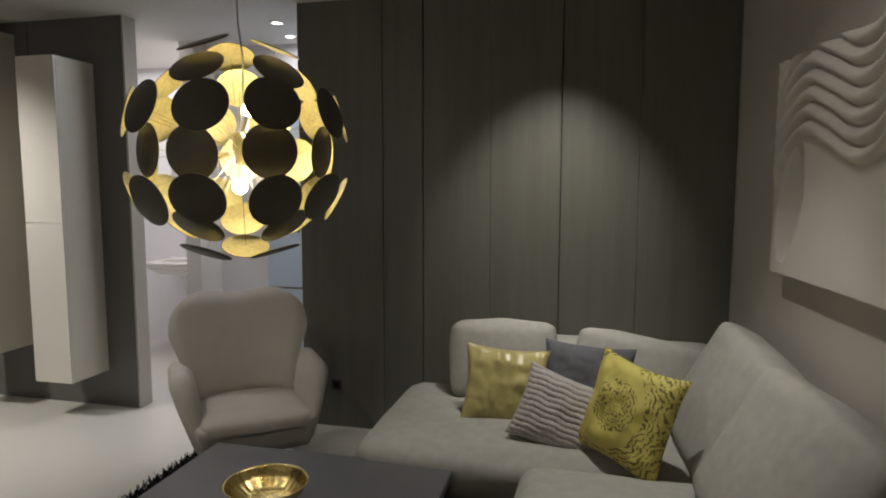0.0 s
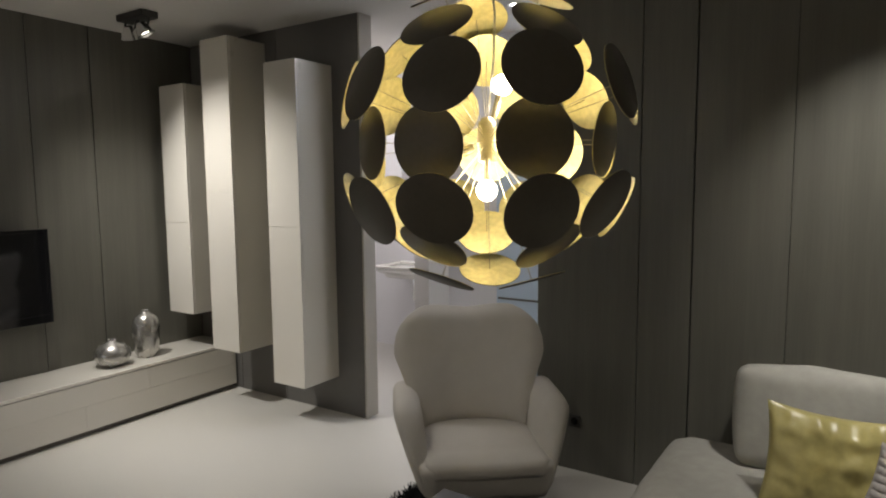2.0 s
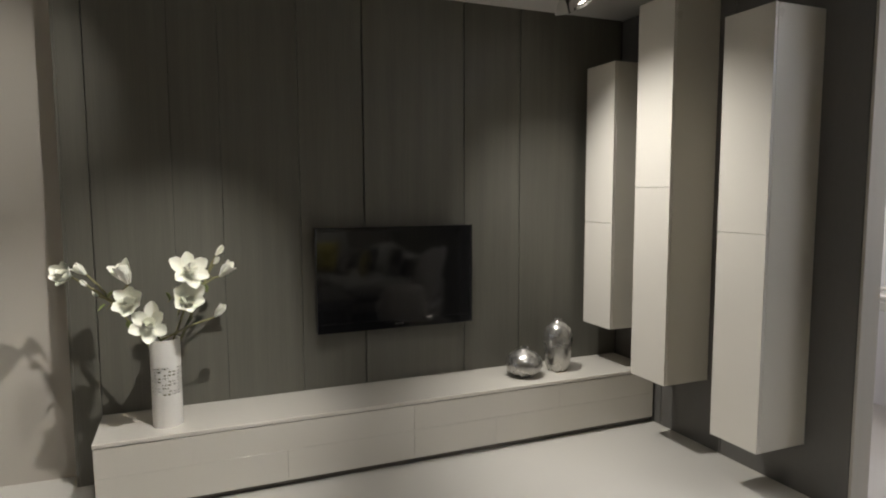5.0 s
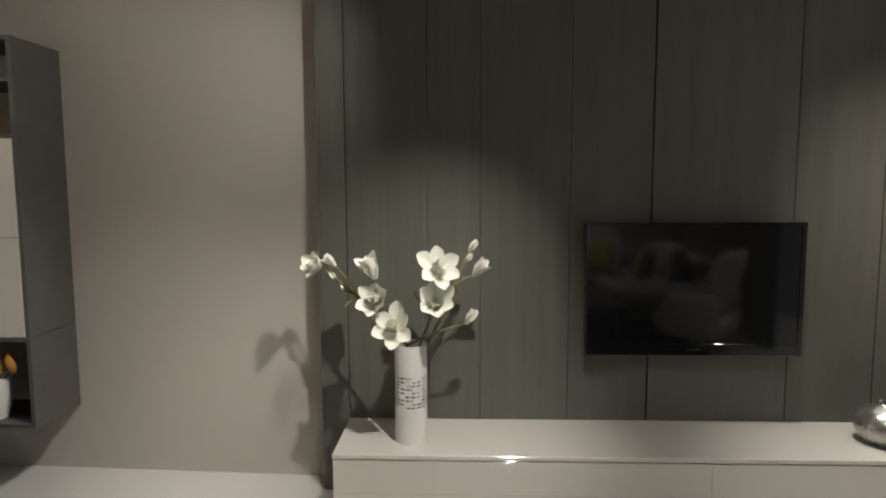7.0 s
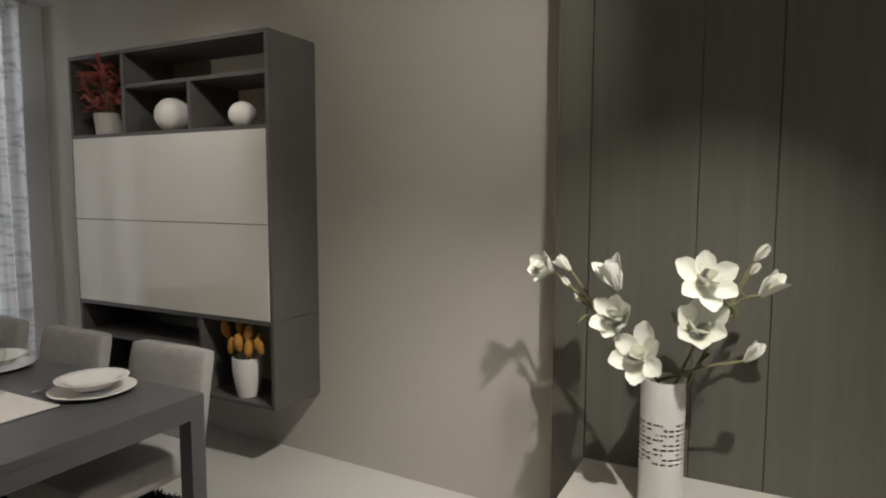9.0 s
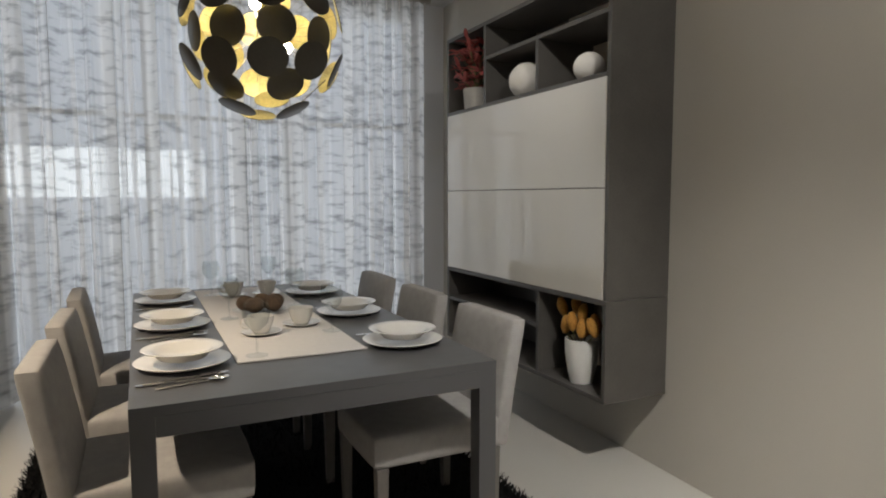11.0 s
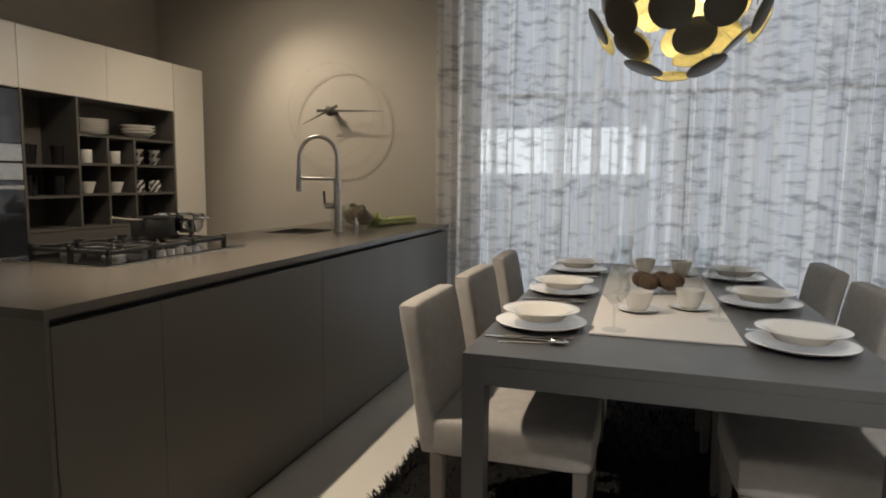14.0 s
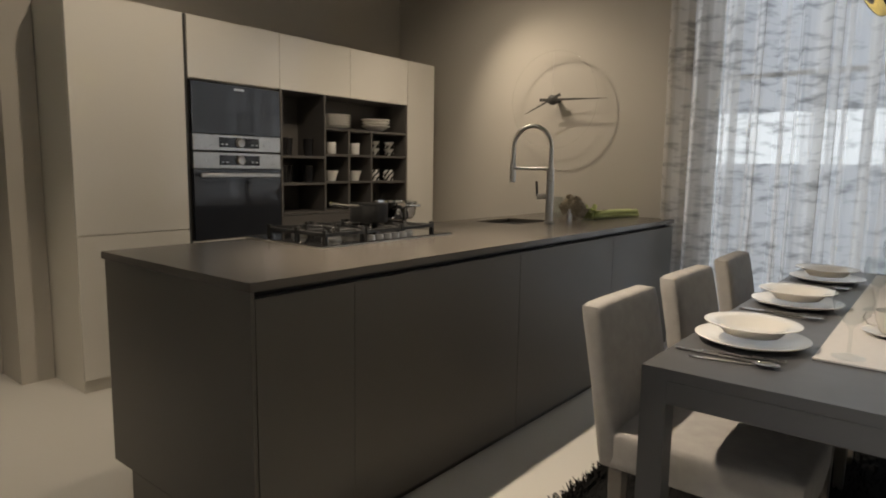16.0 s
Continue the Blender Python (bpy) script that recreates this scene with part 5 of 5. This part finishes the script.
part("drawer_front", box(0.0, 0.02, -0.631, 0.0, 0.07, 0.765, 0.0015), M_LACQ, ou)
part("plinth", box(0.02, 0.69, -0.632, 0.0, 0.0, 0.069), M_LACQ_IN, ou)
M_OVENGLASS = mat("dark_oven_glass", (0.022, 0.025, 0.032), 0.05, var=0.05, coat=0.6, rough_var=0.02)
for z0, z1, zp, lab in ((1.302, 1.700, 1.305, "compact steam oven with black glass door above the main oven"), (0.772, 1.298, 1.198, "built-in oven with steel panel and black glass door")):
    ov = thing("built_in_oven", (-0.40, -0.945, 0), lab, "oven", "built-in ovens")
    part("housing", box(0.02, 0.049, -0.613, -0.002, z0, z1), M_BLACK, ov)
    part("control_panel", box(-0.006, 0.019, -0.613, -0.002, zp, zp + 0.095, 0.002), M_STEEL, ov, "brushed steel control panel")
    part("display", box(-0.009, -0.0065, -0.45, -0.17, zp + 0.02, zp + 0.08), M_SCREEN, ov, "dark display")
    d = part("dial", lathe([(0, 0), (0.030, 0), (0.030, 0.012), (0.024, 0.020), (0.015, 0.018), (0, 0.018)], 24), M_STEEL, ov, smooth=40)
    d.matrix_basis = pose(-0.009, -0.31, zp + 0.05, 0, -90, 0)
    for k, dy in enumerate((-0.43, -0.40, -0.22, -0.19)):
        part("display_mark", box(-0.0105, -0.0092, dy - 0.008, dy + 0.008, zp + 0.035, zp + 0.042), M_STEEL, ov)
    g0, g1 = (zp + 0.098, z1) if zp < 1.31 and zp > 1.3 else (z0, zp - 0.003)
    part("door", box(-0.006, 0.019, -0.613, -0.002, g0, g1, 0.002), M_OVENGLASS, ov, "black glass door")
    if g0 < 1:
        part("handle", box(-0.045, -0.030, -0.585, -0.03, g1 - 0.05, g1 - 0.025, 0.004, 2), M_STEEL, ov)
        for y in (-0.56, -0.06):
            part("handle_post", box(-0.031, -0.006, y - 0.008, y + 0.008, g1 - 0.045, g1 - 0.03), M_STEEL, ov)
    else:
        part("badge", box(-0.0075, -0.0062, -0.35, -0.28, g1 - 0.03, g1 - 0.018), M_STEEL, ov)

# open niche unit with crockery
nu_ = thing("open_shelf_cabinet", (-0.40, -1.568, 0), "wall of dark oak cubby shelves under cream gloss flaps", "shelf unit", "tall kitchen units")
part("carcass", box(0.30, 0.69, -1.23, 0.0, 0.07, 2.067), M_DARKOAK, nu_)
part("body", box(0.021, 0.299, -1.23, 0.0, 1.732, 2.067), M_LACQ_IN, nu_)
for a, b in ((0.0, -0.615), (-0.615, -1.23)):
    part("flap", box(0.0, 0.02, b + 0.001, a - 0.001, 1.716, 2.067, 0.0015), M_LACQ, nu_)
part("base_front", box(0.0, 0.299, -1.23, 0.0, 0.07, 0.885), M_DARKOAK, nu_)
part("plinth", box(0.02, 0.69, -1.23, 0.0, 0.0, 0.069), M_BLACK, nu_)
t_ = 0.016
for y0, y1, z in ((-1.23, 0, 0.890), (-1.23, 0, 1.714), (-0.37, 0, 1.275), (-0.37, 0, 1.09), (-1.23, -0.386, 1.478), (-1.23, -0.386, 1.295), (-1.23, -0.386, 1.10)):
    part("shelf_board", box(0.004, 0.299, y0 + (t_ if y0 == -1.23 else 0), y1 - (t_ if y1 == 0 else 0), z, z + t_), M_DARKOAK, nu_)
for y, z0, z1 in ((-t_, 0.886, 1.731), (-1.23, 0.886, 1.731), (-0.386, 0.907, 1.713), (-0.612, 0.907, 1.477), (-0.842, 0.907, 1.477)):
    part("divider", box(0.002, 0.299, y, y + t_, z0, z1), M_DARKOAK, nu_)
eu = thing("tall_end_cabinet", (-0.40, -2.805, 0), "narrow tall cream gloss end cabinet by the wall", "cabinet", "tall kitchen units")
part("body", box(0.021, 0.69, -0.325, 0.0, 0.07, 2.067), M_LACQ_IN, eu)
part("door", box(0.0, 0.02, -0.325, 0.0, 0.07, 2.067, 0.0015), M_LACQ, eu)
part("plinth", box(0.02, 0.69, -0.325, 0.0, 0.0, 0.069), M_LACQ_IN, eu)

M_MUGDARK = mat("black_glass_tumbler", (0.02, 0.02, 0.022), 0.15, var=0.1, rough_var=0.03)


def stripes():
    m = mat("black_white_china", (0.7, 0.69, 0.66), 0.2, var=0.02)
    n, l = m.node_tree.nodes, m.node_tree.links
    b = n["Principled BSDF"]
    base = b.inputs["Base Color"].links[0].from_socket
    tc, wv, gt, mx = n.new("ShaderNodeTexCoord"), n.new("ShaderNodeTexWave"), n.new("ShaderNodeMath"), n.new("ShaderNodeMix")
    wv.bands_direction = "DIAGONAL"
    wv.inputs["Scale"].default_value, wv.inputs["Distortion"].default_value = 12, 4
    gt.operation = "GREATER_THAN"
    gt.inputs[1].default_value = 0.6
    mx.data_type = "RGBA"
    l.new(tc.outputs["Object"], wv.inputs["Vector"])
    l.new(wv.outputs["Fac"], gt.inputs[0])
    l.new(gt.outputs[0], mx.inputs["Factor"])
    l.new(base, mx.inputs["A"])
    mx.inputs["B"].default_value = (0.02, 0.02, 0.02, 1)
    l.new(mx.outputs["Result"], b.inputs["Base Color"])
    return m


M_STRIPE = stripes()
TUMBLER = [(0, 0), (0.028, 0), (0.030, 0.004), (0.038, 0.115), (0.040, 0.118), (0.036, 0.118), (0.028, 0.008), (0, 0.008)]
MUG = [(0, 0), (0.034, 0), (0.038, 0.004), (0.040, 0.085), (0.037, 0.085), (0.035, 0.008), (0, 0.008)]
SBOWL = [(0, 0), (0.03, 0), (0.034, 0.008), (0.055, 0.075), (0.052, 0.075), (0.03, 0.014), (0, 0.012)]


def shelf_item(name, prof, y, z, material, label, cat, group, x=-0.28):
    o = tagged(part(name, lathe(prof, 28), material, smooth=45), label, cat, group)
    o.location = (x - 0.045, y, z + 0.0005)
    return o


for z in (1.291, 1.106):
    for y in (-1.64, -1.72, -1.86):
        shelf_item("tumbler", TUMBLER, y, z, M_MUGDARK, "black glossy tumbler on a dark shelf", "tumbler", "black tumblers", -0.27 + (0.05 if y == -1.72 else 0))
for y, z in ((-2.06, 1.311), (-2.29, 1.311)):
    shelf_item("mug", MUG, y, z, M_CHINA, "plain white mug on a dark shelf", "mug", "white mugs")
for y, z in ((-2.06, 1.116), (-2.29, 1.116)):
    shelf_item("small_bowl", SBOWL, y, z, M_CHINA, "plain white small bowl on a dark shelf", "bowl", "white bowls")
for y, z in ((-2.50, 1.116), (-2.66, 1.116)):
    o = shelf_item("patterned_mug", MUG, y, z, M_STRIPE, "white mug with bold black markings", "mug", "patterned mugs")
    part("mug_handle", tube([(-0.0, 0.038, 0.07), (-0.0, 0.06, 0.065), (-0.0, 0.06, 0.03), (0, 0.037, 0.02)], 0.005, 8), M_CHINA, o, smooth=60)
for y in (-2.50, -2.66):
    for k in range(4):
        shelf_item("cup", [(0, 0), (0.025, 0), (0.045, 0.026), (0.043, 0.026), (0.022, 0.004), (0, 0.004)], y, 1.311 + k * 0.0275, M_CHINA if k % 2 else M_STRIPE, "stacked small black and white cup", "cup", "stacked cups")
for k in range(6):
    shelf_item("plate", [(0, 0), (0.07, 0), (0.118, 0.013), (0.12, 0.016), (0.116, 0.016), (0.07, 0.004), (0, 0.004)], -2.11, 1.494 + k * 0.0165, M_CHINA, "white plate in a stack on a dark shelf", "plate", "stacked plates", -0.265)
for k in range(3):
    shelf_item("serving_bowl", [(0, 0), (0.05, 0), (0.10, 0.035), (0.118, 0.042), (0.114, 0.045), (0.095, 0.04), (0.045, 0.006), (0, 0.006)], -2.53, 1.494 + k * 0.024, M_CHINA, "white wide bowl in a stack on a dark shelf", "bowl", "stacked bowls", -0.265)
for y in (-2.49, -2.63):
    shelf_item("clear_tumbler", TUMBLER, y, 0.907, M_GLASS, "clear glass tumbler on a dark shelf", "tumbler", "clear tumblers")

# wall clock: clear ring with black pointers standing off the wall
ck = thing("wall_clock", (-1.405, -3.36, 1.755), "clear acrylic ring wall clock with thin black pointers", "clock")
rg_ = [(0.37 * math.cos(2 * math.pi * k / 72), 0, 0.37 * math.sin(2 * math.pi * k / 72)) for k in range(73)]
part("ring", tube(rg_, 0.0045, 10), M_ACRYLIC, ck, "clear acrylic ring", smooth=60)
hubm = lathe([(0, -0.09), (0.02, -0.09), (0.02, -0.01), (0.038, -0.01), (0.038, 0.02), (0.02, 0.03), (0, 0.03)], 24)
hubm.transform(pose(0, 0, 0, -90, 0, 0))
part("hub", hubm, M_BLACK, ck, smooth=40)


def pointer(l0, l1, w, turn, y):
    b = bmesh.new()
    pts = [(-l0, 0, -w), (l1, 0, -w * 0.12), (l1, 0, w * 0.12), (-l0, 0, w)]
    f = [[b.verts.new((p[0], yy, p[2])) for p in pts] for yy in (0, 0.003)]
    b.faces.new(f[0]), b.faces.new(f[1][::-1])
    for k in range(4):
        b.faces.new((f[0][k], f[0][(k + 1) % 4], f[1][(k + 1) % 4], f[1][k]))
    o = part("pointer", b, M_BLACK, ck)
    o.matrix_basis = pose(0, y, 0, 0, turn, 0)


pointer(0.10, 0.46, 0.012, 180 - 1.5, 0.032)
pointer(0.09, 0.25, 0.012, 24, 0.036)
part("wire", tube([(0, 0.01, 0.0), (0, 0.01, 0.37)], 0.0012, 5), M_STEEL, ck)
for a in range(12):
    mk = part("mark", box(-0.003, 0.003, -0.003, 0.003, -0.010, 0.010), M_GLASS, ck)
    mk.visible_shadow = False
    mk.matrix_basis = pose(0.37 * math.cos(a * math.pi / 6), 0, 0.37 * math.sin(a * math.pi / 6), 0, -a * 30 + 90, 0)

# ---- corridor and bathroom seen through the passage ----
M_BLUE = mat("pale_blue_sign_panel", (0.50, 0.60, 0.70), 0.35, var=0.03, scale=2)
sgn = thing("sign_panel", (-2.99, 5.249, 0), "pale blue wall panel with large dark lettering", "sign")
part("panel", box(0.0, 1.6, -0.02, 0, 0.02, 2.6, 0.002), M_BLUE, sgn)
part("line", box(0.015, 1.58, -0.024, -0.021, 0.752, 0.768), M_ISLAND, sgn)
part("line", box(0.2, 0.9, -0.024, -0.021, 1.50, 1.515), M_ISLAND, sgn)
for ch, x in (("U", 0.12), ("P", 0.275), ("E", 0.43)):
    cu = bpy.data.curves.new("letter", "FONT")
    cu.body, cu.size, cu.extrude, cu.align_x = ch, 0.19, 0.001, "LEFT"
    tmp = bpy.data.objects.new("letter", cu)
    me = bpy.data.meshes.new_from_object(tmp)
    me.materials.append(M_ISLAND)
    o = new("letter", me)
    o.parent, o.matrix_basis = sgn, pose(x, -0.023, 1.243, 90, 0, 0)
    bpy.data.objects.remove(tmp)
bs = thing("wash_basin", (-4.17, 5.94, 0.78), "white wall-hung ceramic wash basin", "basin")
bb = box(-0.28, 0.28, -0.46, 0.0, 0.0, 0.10, 0.03, 3)
for v in bb.verts:
    if v.co.z < 0.05:
        v.co.x, v.co.y = v.co.x * 0.8, v.co.y * 0.85
part("bowl", bb, M_CHINA, bs, smooth=50)
rim = box(-0.29, 0.29, -0.47, -0.43, 0.10, 0.125, 0.008, 2)
for q in ((-0.29, -0.25, -0.43, 0.0), (0.25, 0.29, -0.43, 0.0), (-0.25, 0.25, -0.10, 0.0)):
    box(q[0], q[1], q[2], q[3], 0.10, 0.125, 0.006, 2, rim)
part("rim", rim, M_CHINA, bs)
part("basin_tap", tube([(0, -0.05, 0.12), (0, -0.05, 0.22), (0, -0.08, 0.24), (0, -0.15, 0.22)], 0.014, 10), M_CHROME, bs, smooth=50)
part("trap", tube([(0, -0.2, 0.0), (0, -0.2, -0.22), (0, -0.15, -0.26), (0, -0.1, -0.22), (0, 0.0, -0.2)], 0.018, 10), M_CHROME, bs, smooth=50)
mr_ = thing("bathroom_mirror", (-4.0, 5.949, 1.30), "tall frameless mirror with a light strip at its top", "mirror")
M_MIRROR = mat("mirror_glass", (0.75, 0.76, 0.77), 0.03, metal=1, var=0.01, rough_var=0.01)
part("glass", box(-0.44, 0.2, -0.02, 0, -0.015, 0.66), M_MIRROR, mr_)
part("light_strip", box(-0.42, 0.2, -0.03, 0.0, 0.67, 0.73), glow("mirror_light", (1.0, 0.97, 0.93), 5), mr_, "glowing light strip")
for x, y in ((-2.52, 4.60), (-2.62, 5.0)):
    dl = thing("downlight", (x, y, H - 0.001), "small round recessed ceiling downlight, lit", "downlight", "recessed downlights")
    part("bezel", lathe([(0.03, -0.002), (0.045, -0.006), (0.05, -0.001), (0.03, -0.0005)], 24), M_CHROME, dl)
    part("lens", lathe([(0, -0.0015), (0.03, -0.0015), (0.03, -0.0005), (0, -0.0005)], 20), M_SPOTGLOW, dl, "glowing lens")
